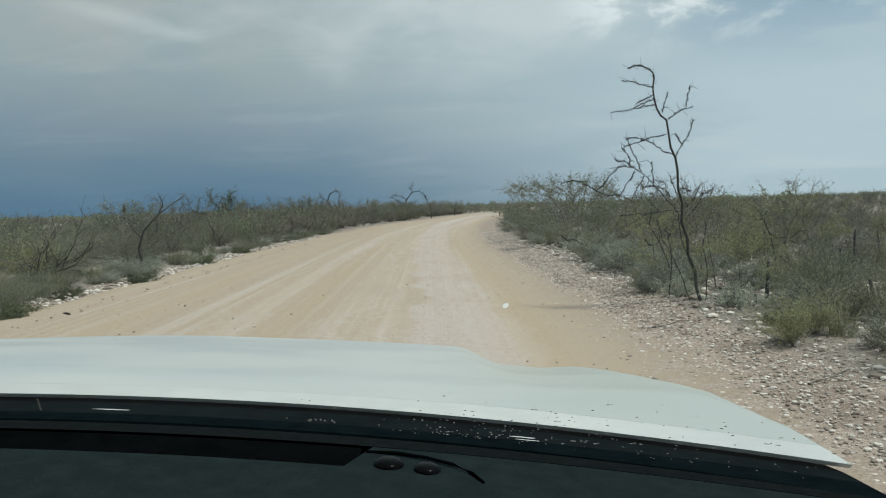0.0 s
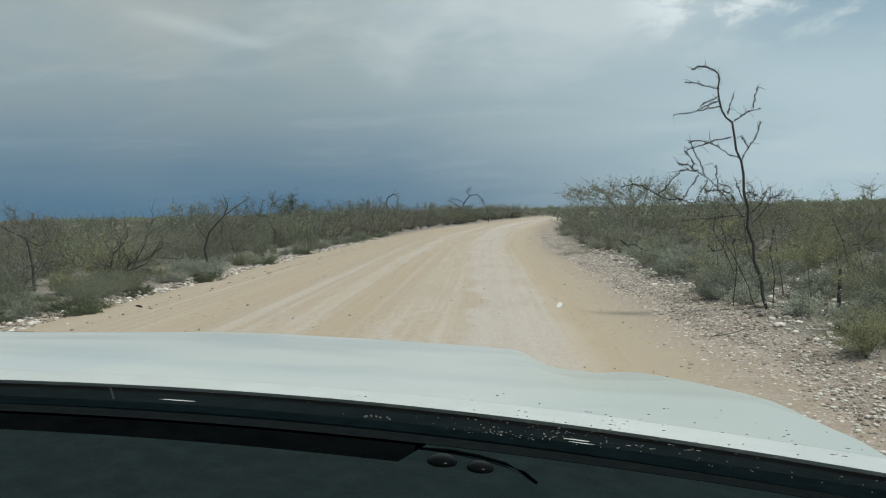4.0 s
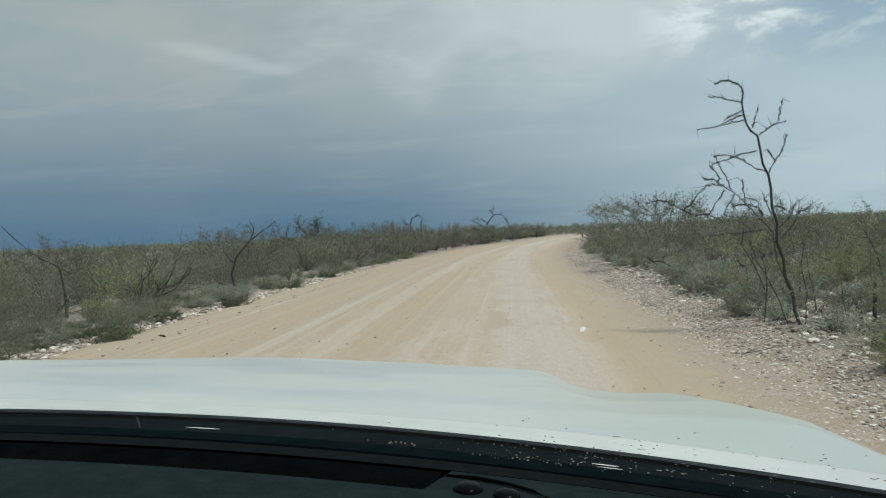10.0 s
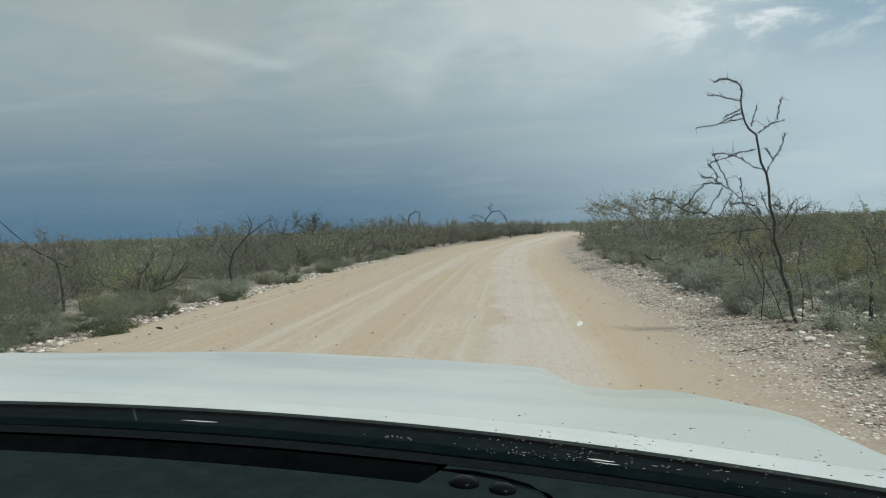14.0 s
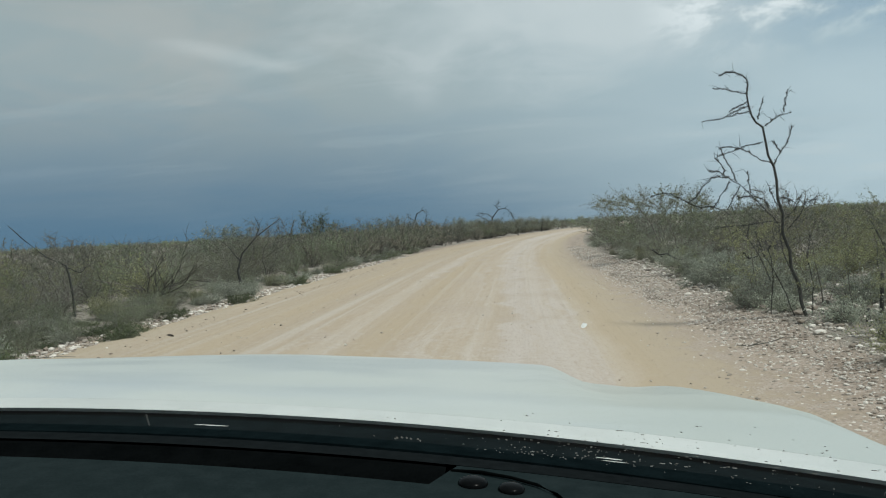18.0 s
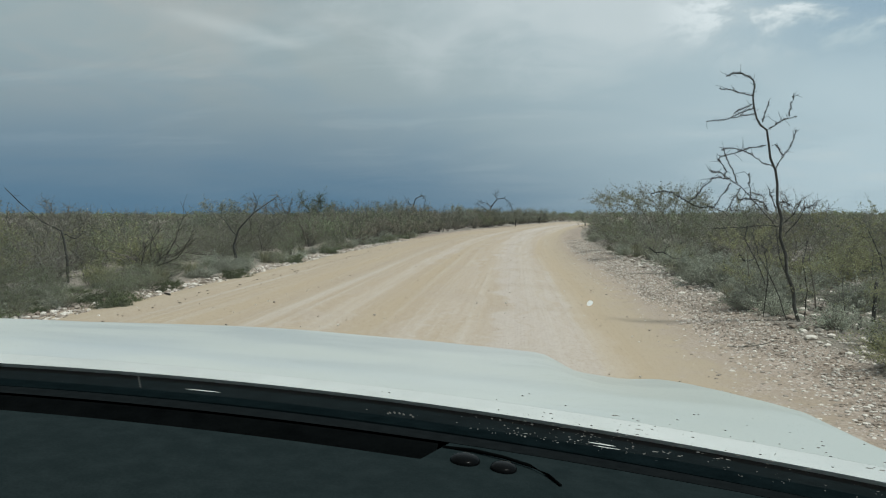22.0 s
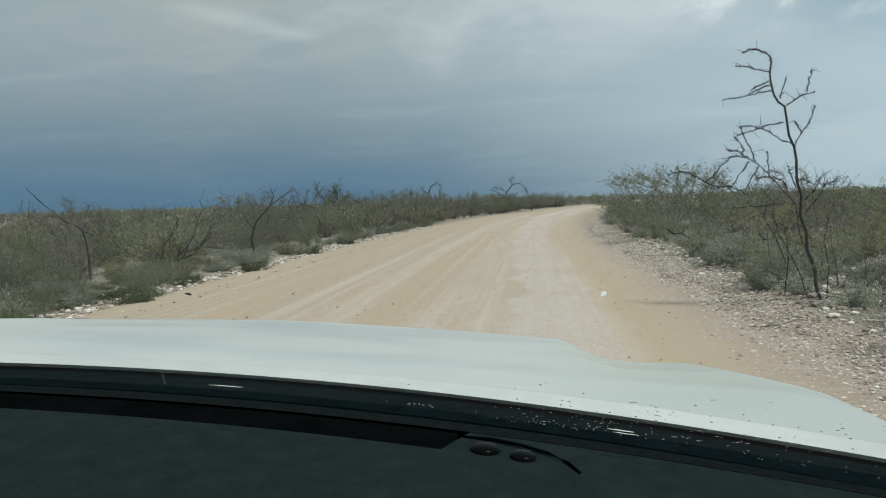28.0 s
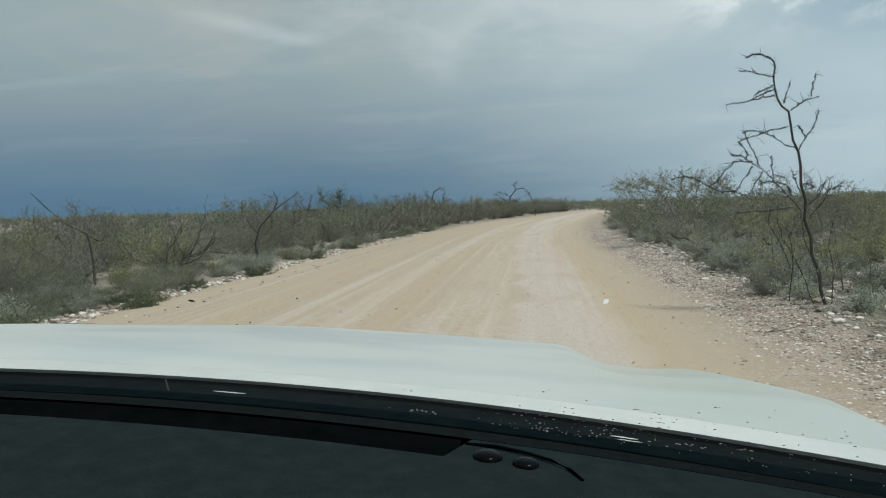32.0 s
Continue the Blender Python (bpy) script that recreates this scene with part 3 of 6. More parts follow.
bm = bmesh.new()
rows_ = []
for u in cols:
    y0 = bonnet_rear(u)
    line = [(u, y0 + 0.004, bonnet_z(u, y0) - 0.006)] + [(u, y, bonnet_z(u, y)) for y in (y0, y0 + 0.02, y0 + 0.045, y0 + 0.0655)]
    line.append((u, y0 + 0.0655, bonnet_z(u, y0 + 0.0655) - 0.004))
    rows_.append([bm.verts.new(p) for p in line])
for a_, b_ in zip(rows_, rows_[1:]):
    for i in range(len(a_) - 1):
        bm.faces.new((a_[i], b_[i], b_[i + 1], a_[i + 1]))
part("bonnet_lip", bm, M["paint_lip"], own, "slightly lighter white strip along the bonnet's rear edge")


def band(points, width_axis, mat, name, parent, label="", smooth=True):
    """A strip lofted over cross-section rows (each row a list of points)."""
    bm_ = bmesh.new()
    rows_ = [[bm_.verts.new(p) for p in row] for row in points]
    for a, c in zip(rows_, rows_[1:]):
        for i in range(len(a) - 1):
            bm_.faces.new((a[i], a[i + 1], c[i + 1], c[i]))
    return part(name, bm_, mat, parent, label, smooth)


def across(fn, n_=48, half=0.92):
    return [fn(-half + 2 * half * i / n_) for i in range(n_ + 1)]


def box(bm_, lo, hi):
    """A plain block between two corners, added to a bmesh."""
    vs_ = [bm_.verts.new((x, y, z)) for x in (lo[0], hi[0]) for y in (lo[1], hi[1]) for z in (lo[2], hi[2])]
    for f in ((0, 1, 3, 2), (4, 6, 7, 5), (0, 4, 5, 1), (2, 3, 7, 6), (0, 2, 6, 4), (1, 5, 7, 3)):
        bm_.faces.new([vs_[i] for i in f])
    return bm_


band([across(lambda u: (u, 1.02 - 0.22 * u * u, CAR_Z - 0.300)), across(lambda u: (u, 0.965 - 0.22 * u * u, CAR_Z - 0.2925)),
      across(lambda u: (u, 0.90 - 0.22 * u * u, CAR_Z - 0.289)), across(lambda u: (u, 0.868 - 0.22 * u * u, CAR_Z - 0.286)),
      across(lambda u: (u, 0.864 - 0.22 * u * u, CAR_Z - 0.305)), across(lambda u: (u, 0.840 - 0.22 * u * u, CAR_Z - 0.306))], 0, M["plastic_cowl"], "cowl_panel", own, "black plastic cowl under the windscreen")


def bonnet_edge(y):
    """Half the bonnet's width where its front line lies this far ahead."""
    lo_, hi_ = 0.0, 0.93
    for _ in range(30):
        mid_ = (lo_ + hi_) / 2
        lo_, hi_ = (mid_, hi_) if bonnet_front(mid_) > y else (lo_, mid_)
    return lo_


for side_ in (-1, 1):
    bm = bmesh.new()
    rows_ = []
    for i in range(25):
        y = 0.80 + i * (1.60 - 0.80) / 24
        arch = math.sqrt(max(0.0, 0.44 ** 2 - (y - 1.35) ** 2))
        low = max(0.42, 0.38 + arch) if arch > 0 else 0.42
        x = bonnet_edge(max(y, 0.93)) - 0.02
        top = bonnet_z(x, y) - 0.045
        rows_.append([bm.verts.new((side_ * (x - 0.03), y, top)), bm.verts.new((side_ * (x + 0.005), y, top - 0.02)),
                      bm.verts.new((side_ * (x + 0.012), y, (top + low) / 2)), bm.verts.new((side_ * x, y, low))])
    for a, c in zip(rows_, rows_[1:]):
        for i in range(3):
            bm.faces.new((a[i], a[i + 1], c[i + 1], c[i]))
    part("fender", bm, M["paint_dusty"], own)


def wheel(parent, x, y, z, r, wide, out):
    """A tyre with a six-spoked alloy rim; out is the side that shows."""
    bm_ = bmesh.new()
    prof = [(r * 0.62, -wide / 2), (r * 0.90, -wide / 2), (r * 0.975, -wide * 0.40), (r, -wide * 0.25), (r, wide * 0.25), (r * 0.975, wide * 0.40), (r * 0.90, wide / 2), (r * 0.62, wide / 2)]
    turn_ = [[bm_.verts.new((x + a, y + q * math.cos(2 * math.pi * i / 40), z + q * math.sin(2 * math.pi * i / 40))) for q, a in prof] for i in range(40)]
    for i in range(40):
        a, c = turn_[i], turn_[(i + 1) % 40]
        for j in range(len(prof) - 1):
            bm_.faces.new((a[j], a[j + 1], c[j + 1], c[j]))
    w = new("wheel")
    w.parent = parent
    part("tyre", bm_, M["tyre_dusty"], w)
    bm_ = bmesh.new()
    ring_ = [[bm_.verts.new((x + out * a, y + q * math.cos(2 * math.pi * i / 40), z + q * math.sin(2 * math.pi * i / 40))) for q, a in
              ((r * 0.64, wide * 0.46), (r * 0.60, wide * 0.47), (r * 0.57, wide * 0.40), (r * 0.56, -wide * 0.1))] for i in range(40)]
    for i in range(40):
        a, c = ring_[i], ring_[(i + 1) % 40]
        for j in range(3):
            bm_.faces.new((a[j], a[j + 1], c[j + 1], c[j]))
    for i in range(6):
        w0 = 2 * math.pi * i / 6 + 0.2
        for dw in (-0.13, 0.13):
            lines = []
            for q, half, deep in ((r * 0.10, 0.020, 0.40), (r * 0.34, 0.022, 0.42), (r * 0.59, 0.030, 0.40)):
                aw = w0 + dw * (q / (r * 0.59))
                cy, cz = math.cos(aw), math.sin(aw)
                lines.append([bm_.verts.new((x + out * wide * deep, y + q * cy - half * cz, z + q * cz + half * cy)),
                              bm_.verts.new((x + out * wide * deep, y + q * cy + half * cz, z + q * cz - half * cy)),
                              bm_.verts.new((x + out * wide * (deep - 0.14), y + q * cy + half * cz, z + q * cz - half * cy)),
                              bm_.verts.new((x + out * wide * (deep - 0.14), y + q * cy - half * cz, z + q * cz + half * cy))])
            for a, c in zip(lines, lines[1:]):
                for j in range(4):
                    bm_.faces.new((a[j], a[(j + 1) % 4], c[(j + 1) % 4], c[j]))
    hub = [bm_.verts.new((x + out * wide * 0.45, y + r * 0.15 * math.cos(i * math.pi / 8), z + r * 0.15 * math.sin(i * math.pi / 8))) for i in range(16)]
    hub2 = [bm_.verts.new((x + out * wide * 0.25, y + r * 0.17 * math.cos(i * math.pi / 8), z + r * 0.17 * math.sin(i * math.pi / 8))) for i in range(16)]
    bm_.faces.new(hub)
    for i in range(16):
        bm_.faces.new((hub[i], hub[(i + 1) % 16], hub2[(i + 1) % 16], hub2[i]))
    part("rim", bm_, M["alloy"], w, "silver six-spoked alloy rim")
    bm_ = bmesh.new()
    bmesh.ops.create_circle(bm_, cap_ends=True, segments=32, radius=r * 0.58, matrix=Matrix.Translation((x + out * wide * 0.02, y, z)) @ pose(0, 0, 0, 0, 90, 0))
    part("brake_disc", bm_, M["seam"], w)
    return w


for side_ in (-1, 1):
    wheel(own, side_ * 0.80, 1.35, 0.40, 0.38, 0.24, side_)

# the rest of the car's body: doors, load bed under a hard cover, roof on its pillars, cabin floor
CAB_REAR = -0.98
for side_ in (-1, 1):
    for name_, y0, y1 in (("front_door", -0.10, 0.76), ("rear_door", CAB_REAR, -0.12), ("bed_side", -2.62, CAB_REAR - 0.03)):
        bm = bmesh.new()
        rows_ = []
        for i in range(33):
            y = y0 + (y1 - y0) * i / 32
            arch = math.sqrt(max(0.0, 0.44 ** 2 - (y + 1.75) ** 2))
            low = max(0.42, 0.38 + arch) if arch > 0 else 0.42
            rows_.append([bm.verts.new((side_ * x, y, z)) for x, z in ((0.80, low), (0.90, low), (0.925, max(low + 0.02, 0.70)), (0.93, 0.90), (0.905, 1.02), (0.80, 1.03))])
        for a, c in zip(rows_, rows_[1:]):
            for i in range(5):
                bm.faces.new((a[i], a[i + 1], c[i + 1], c[i]))
        panel = part(name_, bm, M["paint_dusty"], own)
        if name_ != "bed_side":
            bm = bmesh.new()
            box(bm, (side_ * 0.76, y0, 0.45), (side_ * 0.795, y1, 1.02))
            part("lining", bm, M["dash_low"], panel, bevel=0.01)
            bm = bmesh.new()
            hy = y0 + 0.17
            box(bm, (side_ * 0.925, hy - 0.09, 0.93), (side_ * 0.955, hy + 0.09, 0.96))
            part("door_handle", bm, M["paint_dusty"], panel, bevel=0.008)
            bm = bmesh.new()
            front = [(min(y1, 0.60), 1.03), (0.06, 1.735)] if name_ == "front_door" else [(y1, 1.03), (y1, 1.735)]
            rear = [(y0, 1.03), (y0 + (0.0 if name_ == "front_door" else 0.10), 1.735)]
            ring_ = [bm.verts.new((side_ * (0.90 - 0.24 * (z - 1.03)), y, z)) for y, z in (rear[0], front[0], front[1], rear[1])]
            bm.faces.new(ring_)
            pane_ = part("side_window", bm, M["glass_clear"], panel, "clear side window", smooth=False)
            pane_.visible_shadow = False
    for name_, y0, y1 in (("front_pillar", 0.66, 0.03), ("middle_pillar", -0.11, -0.11), ("rear_pillar", CAB_REAR, CAB_REAR + 0.10)):
        bm = bmesh.new()
        rows_ = []
        for i in range(7):
            h = i / 6
            z, y = 1.02 + 0.75 * h, y0 + (y1 - y0) * h
            x = (0.905 if name_ != "front_pillar" else 0.90) - 0.18 * h
            rows_.append([bm.verts.new((side_ * (x + dx), y + dy, z)) for dx, dy in ((0.0, -0.04), (0.012, 0.0), (0.0, 0.04), (-0.05, 0.03), (-0.05, -0.03))])
        for a, c in zip(rows_, rows_[1:]):
            for i in range(5):
                bm.faces.new((a[i], a[(i + 1) % 5], c[(i + 1) % 5], c[i]))
        part(name_, bm, M["paint_dusty"], own)
    wheel(own, side_ * 0.80, -1.75, 0.40, 0.38, 0.24, side_)
for name_, mat_, drop in (("roof", "paint_dusty", 0.0), ("roof_lining", "roof_lining", 0.075)):
    bm = bmesh.new()
    lines = []
    for y, z, w in ((0.04, 1.775, 0.735), (-0.02, 1.805, 0.745), (-0.15, 1.835, 0.75), (-0.45, 1.85, 0.75), (-0.75, 1.84, 0.745), (-0.90, 1.815, 0.735), (-0.96, 1.775, 0.725)):
        lines.append([bm.verts.new((x * w, y, z - drop + 0.025 * (1 - x * x))) for x in (-1, -0.92, -0.7, -0.3, 0.3, 0.7, 0.92, 1)])
    for a, c in zip(lines, lines[1:]):
        for i in range(7):
            bm.faces.new((a[i], a[i + 1], c[i + 1], c[i]))
    bmesh.ops.solidify(bm, geom=bm.faces[:], thickness=0.02)
    part(name_, bm, M[mat_], own, "" if name_ == "roof" else "pale grey roof lining")
bm = bmesh.new()
lines = [[bm.verts.new((x * w, y, z)) for x in (-1, -0.5, 0, 0.5, 1)] for y, z, w in ((CAB_REAR, 1.12, 0.84), (CAB_REAR + 0.05, 1.44, 0.78), (CAB_REAR + 0.09, 1.76, 0.71))]
for a, c in zip(lines, lines[1:]):
    for i in range(4):
        bm.faces.new((a[i], a[i + 1], c[i + 1], c[i]))
part("back_window", bm, M["glass_tinted"], own, "tinted back window")
bm = bmesh.new()
box(bm, (-0.84, -2.60, 1.005), (0.84, CAB_REAR - 0.04, 1.045))
part("bed_cover", bm, M["plastic_cowl"], own, "black hard cover over the load bed", bevel=0.012)
bm = bmesh.new()
box(bm, (-0.90, -2.66, 0.45), (0.90, -2.61, 1.03))
part("tailgate", bm, M["paint_dusty"], own, bevel=0.015)
bm = bmesh.new()
box(bm, (-0.755, CAB_REAR + 0.04, 0.40), (0.755, 0.655, 0.46))
part("cabin_floor", bm, M["plastic_black"], own, bevel=0.01)
bm = bmesh.new()
box(bm, (-0.86, CAB_REAR - 0.03, 0.44), (0.86, CAB_REAR + 0.03, 1.12))
part("rear_bulkhead", bm, M["plastic_black"], own, bevel=0.01)
bm = bmesh.new()
box(bm, (-0.755, 0.66, 0.42), (0.755, 0.70, CAR_Z - 0.37))
part("firewall", bm, M["plastic_black"], own, bevel=0.01)
bm = bmesh.new()
box(bm, (-0.80, 0.60, CAR_Z - 0.385), (0.80, 0.80, CAR_Z - 0.362))
part("dash_base", bm, M["plastic_black"], own, smooth=False)

# dashboard: padded top, a long defroster slot, two round caps and a curved seam
dash = band([across(lambda u: (u, 0.846 - 0.22 * u * u, CAR_Z - 0.312)), across(lambda u: (u, 0.836 - 0.22 * u * u, CAR_Z - 0.279)),
             across(lambda u: (u, 0.815 - 0.21 * u * u, CAR_Z - 0.271)), across(lambda u: (u, 0.778 - 0.2 * u * u, CAR_Z - 0.268))], 0, M["dash_pad"], "dashboard", own, "dark textured dashboard top")


def dash_low(rng_lo, rng_hi, name, y0, y1, z0, z1, mat, n_=30):
    rows_ = []
    for y, z in ((y0, z0), (y0 - 0.004, z0 + 0.002), ((y0 + y1) / 2, (z0 + z1) / 2), (y1, z1)):
        rows_.append([(u, y - 0.2 * u * u, CAR_Z + z) for u in (rng_lo + (rng_hi - rng_lo) * i / n_ for i in range(n_ + 1))])
    return band(rows_, 0, mat, name, dash)


# the slot's shade is put into the near-black colour of its floor and slats
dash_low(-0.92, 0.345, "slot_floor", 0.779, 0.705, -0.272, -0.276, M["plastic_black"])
rows_ = []
for (y, z), (yr, zr) in zip(((0.707, -0.276), (0.705, -0.2645), (0.695, -0.2640)), ((0.779, -0.269), (0.774, -0.2672), (0.715, -0.2640))):
    rows_.append(across(lambda u: (u, (yr if u > 0.34 else y) - 0.2 * u * u, CAR_Z + (zr if u > 0.34 else z)), 72))
for y, z in ((0.66, -0.262), (0.58, -0.259), (0.50, -0.262), (0.455, -0.285), (0.45, -0.32), (0.52, -0.36), (0.80, -0.36)):
    rows_.append(across(lambda u: (u, y - 0.2 * u * u * smooth01(y, 0.45, 0.60), CAR_Z + z), 72))
band(rows_, 0, M["dash_low"], "dash_face", dash, "dark grey-green dashboard face")
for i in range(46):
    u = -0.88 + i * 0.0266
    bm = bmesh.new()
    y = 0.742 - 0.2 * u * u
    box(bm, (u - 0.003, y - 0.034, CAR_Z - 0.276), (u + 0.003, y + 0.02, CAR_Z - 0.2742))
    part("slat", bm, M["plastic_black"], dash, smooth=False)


def dome(parent, name, x, y, z, r, tall, mat, label=""):
    bm_ = bmesh.new()
    prof = [(1.0, 0.0), (0.99, 0.25), (0.90, 0.55), (0.70, 0.80), (0.40, 0.95), (0.0, 1.0)]
    rings_ = []
    for q, h in prof[:-1]:
        rings_.append([bm_.verts.new((x + r * q * math.cos(2 * math.pi * i / 24), y + r * q * math.sin(2 * math.pi * i / 24), z + tall * h)) for i in range(24)])
    tip = bm_.verts.new((x, y, z + tall))
    for a, c in zip(rings_, rings_[1:]):
        for i in range(24):
            bm_.faces.new((a[i], a[(i + 1) % 24], c[(i + 1) % 24], c[i]))
    for i in range(24):
        bm_.faces.new((rings_[-1][i], rings_[-1][(i + 1) % 24], tip))
    return part(name, bm_, mat, parent, label)


M["cap_gloss"] = grained("cap_gloss", (0.003, 0.0034, 0.0036), (0.005, 0.0055, 0.006), 40.0, 0.22, 0.0, 0.03)
dome(dash, "round_cap", 0.378, 0.688, CAR_Z - 0.2635, 0.0155, 0.0065, M["cap_gloss"], "glossy black round cap")
dome(dash, "round_cap", 0.4176, 0.676, CAR_Z - 0.2630, 0.0135, 0.006, M["cap_gloss"], "glossy black round cap")
tv, tf = [], []
tube(tv, tf, [(0.352, 0.729, CAR_Z - 0.266), (0.385, 0.722, CAR_Z - 0.2635), (0.417, 0.708, CAR_Z - 0.2625), (0.444, 0.690, CAR_Z - 0.262), (0.462, 0.668, CAR_Z - 0.262), (0.472, 0.645, CAR_Z - 0.262)], 0.0021, 0.0015, 8)
part("seam_cord", mesh_of("seam_cord", tv, tf, M["plastic_black"], True), None, dash)

# windscreen, with dust and insect marks and three painted glint streaks on it
GLASS_Y, GLASS_Z, GLASS_LEAN = 0.892, CAR_Z - 0.284, 1.60


def on_glass(u, z):
    return (u, GLASS_Y - 0.20 * u * u - (z - GLASS_Z) * GLASS_LEAN, z)


rows_ = [across(lambda u: on_glass(u, GLASS_Z + 0.06 * j), 30, 0.93 - 0.020 * j) for j in range(10)]
screen = band(rows_, 0, M["glass_clear"], "windscreen", own, "clear windscreen with dust marks")
screen.visible_shadow = False


def mark(name, u, z, w, h, mat, label=""):
    bm_ = bmesh.new()
    rr = random.Random(int(u * 9999) + int(z * 7777))
    n_ = 11
    vs_ = []
    for i in range(n_):
        aw = 2 * math.pi * i / n_
        q = rr.uniform(0.75, 1.1)
        p = on_glass(u + w * q * math.cos(aw), z + h * q * math.sin(aw) * 0.53)
        vs_.append(bm_.verts.new((p[0], p[1] - 0.004, p[2] - 0.004)))
    bm_.faces.new(vs_)
    return part(name, bm_, mat, screen, label, False)


mark("insect_mark", 0.063 + 0.40 + 0.0005, CAR_Z - 0.0625, 0.0022, 0.0050, M["white_mark_glint"], "white insect mark")
mark("insect_mark", -0.330 + 0.40 + 0.032, CAR_Z - 0.097, 0.0036, 0.0030, M["insect"], "dark insect mark")
rng = random.Random(5)
for i in range(70):
    u = 0.40 + abs(rng.gauss(0.10, 0.14)) if i % 5 else rng.uniform(0.2, 0.7)
    z = GLASS_Z + 0.008 + 0.075 * rng.random() ** 1.4
    r = rng.uniform(0.0005, 0.0016)
    mark("dust_speck", u, z, r, r * 1.6, M["dust"] if rng.random() < 0.7 else M["dust_dark"])
for i in range(80):
    r = rng.uniform(0.0004, 0.0011)
    mark("dust_speck", rng.uniform(0.36, 0.86), GLASS_Z + 0.002 + 0.045 * rng.random() ** 1.3, r, r * 1.5, M["dust"])
for i in range(26):
    mark("dust_speck", rng.uniform(0.42, 0.62), GLASS_Z + rng.uniform(0.006, 0.036), rng.uniform(0.0005, 0.0018), rng.uniform(0.0006, 0.0020), M["dust"])
for i in range(24):
    r = rng.uniform(0.0010, 0.0021)
    mark("dust_speck", rng.uniform(0.44, 0.80), GLASS_Z + rng.uniform(0.020, 0.085), r * rng.uniform(1.0, 1.8), r, M["dust"])
for i in range(46):
    r = rng.uniform(0.0006, 0.0016)
    mark("dust_speck", rng.uniform(0.43, 0.86), GLASS_Z + 0.030 + 0.085 * rng.random(), r * rng.uniform(1.0, 1.6), r * 1.3, M["dust_dark"])
for i in range(7):
    mark("smear", 0.270 + 0.006 * i + rng.uniform(-0.002, 0.002), GLASS_Z + 0.020 + rng.uniform(-0.003, 0.003), 0.0016, 0.005, M["dust_dark"])
for i in range(5):
    mark("smear", -0.066 + 0.0042 * i, GLASS_Z + 0.016 + 0.006 * i, 0.0010, 0.004, M["dust_dark"])
# bright reflections near the cowl, painted as three white streaks on the glass
mark("smear", 0.025, GLASS_Z + 0.021, 0.026, 0.0020, M["white_mark_glint"], "painted glint streak")
mark("smear", 0.534, GLASS_Z + 0.020, 0.018, 0.0024, M["white_mark_glint"], "painted glint streak")
mark("smear", 0.541, GLASS_Z + 0.014, 0.016, 0.0016, M["white_mark_glint"], "painted glint streak")


# ---- plants ----
def plant_kind(name, label, category, twig_mat, leaf_mat, geo, part_names=("woody_frame", "foliage")):
    """A first plant of its kind, below the ground sheet's edge; copies of it are set out later."""
    tv, tf, lv, lf = geo
    ob = thing(name, pose(0, 0, 0), label, category)
    part(part_names[0], mesh_of(name + "_twigs", tv, tf, twig_mat), None, ob)
    if lv:
        part(part_names[1], mesh_of(name + "_leaves", lv, lf, leaf_mat), None, ob)
    return ob


R_ = random.Random(11)
KINDS = {"lush": [], "grey": [], "green": [], "olive": [], "dry": [], "tuft": [], "creep": [], "rust": [], "fresh": []}
for i in range(4):
    KINDS["grey"].append(plant_kind("low_shrub", "low grey-green dwarf shrub on stony soil", "shrub", M["twig_grey"], M["leaf_grey"],
                                    shrub(R_, 0.55, 0.75, 38, 8, 12, 0.028, 0.05, 1.0, 0.006)))
for i in range(4):
    KINDS["green"].append(plant_kind("green_bush", "loose rounded green bush with fine twigs", "bush", M["twig_grey"], M["leaf_green"],
                                     shrub(R_, 1.5, 1.7, 42, 12, 15, 0.030, 0.04, 1.1, 0.008)))
for i in range(4):
    KINDS["olive"].append(plant_kind("olive_bush", "dusty olive-coloured bush with fine twigs", "bush", M["twig_grey"], M["leaf_olive"],
                                     shrub(R_, 1.35, 1.7, 42, 12, 14, 0.028, 0.04, 1.1, 0.008)))
for i in range(4):
    KINDS["dry"].append(plant_kind("dry_bush", "nearly leafless thorn bush with dark crooked twigs", "bush", M["twig_dark"], M["leaf_olive"],
                                   shrub(R_, 1.65, 1.7, 11, 15, 1, 0.034, 0.03, 1.0, 0.013, 7, 4, 0.42)))
for i in range(2):
    KINDS["lush"].append(plant_kind("green_shrub", "fresh green feathery shrub under the acacias", "shrub", M["twig_grey"], M["leaf_lush"],
                                    shrub(R_, 0.95, 0.85, 44, 9, 12, 0.028, 0.01, 0.9, 0.007)))
for i in range(3):
    KINDS["creep"].append(plant_kind("creeping_shrub", "dark green creeping shrub at the road's edge", "shrub", M["twig_grey"], M["leaf_lush"],
                                     shrub(R_, 0.42, 0.95, 40, 8, 13, 0.034, 0.06, 1.2, 0.006)))
for i in range(3):
    KINDS["rust"].append(plant_kind("brown_bush", "dry brownish thorn bush with dense dark twigs", "bush", M["twig_grey"], M["leaf_rust"],
                                    shrub(R_, 1.3, 1.6, 26, 18, 3, 0.026, 0.05, 1.2, 0.008, 6, 4, 0.38)))
for i in range(2):
    KINDS["fresh"].append(plant_kind("feathery_shrub", "yellowish green feathery shrub on the gravel", "shrub", M["twig_grey"], M["leaf_fresh"],
                                     shrub(R_, 0.75, 0.75, 44, 10, 12, 0.026, 0.01, 0.9, 0.005)))
for i in range(3):
    v, f = tuft(R_, 0.42, 0.34, 120)
    ob = thing("grass_tuft", pose(0, 0, 0), "tuft of dry bushveld grass", "grass")
    part("blade_clump", mesh_of("grass_blades", v, f, M["grass_dry"]), None, ob)
    KINDS["tuft"].append(ob)


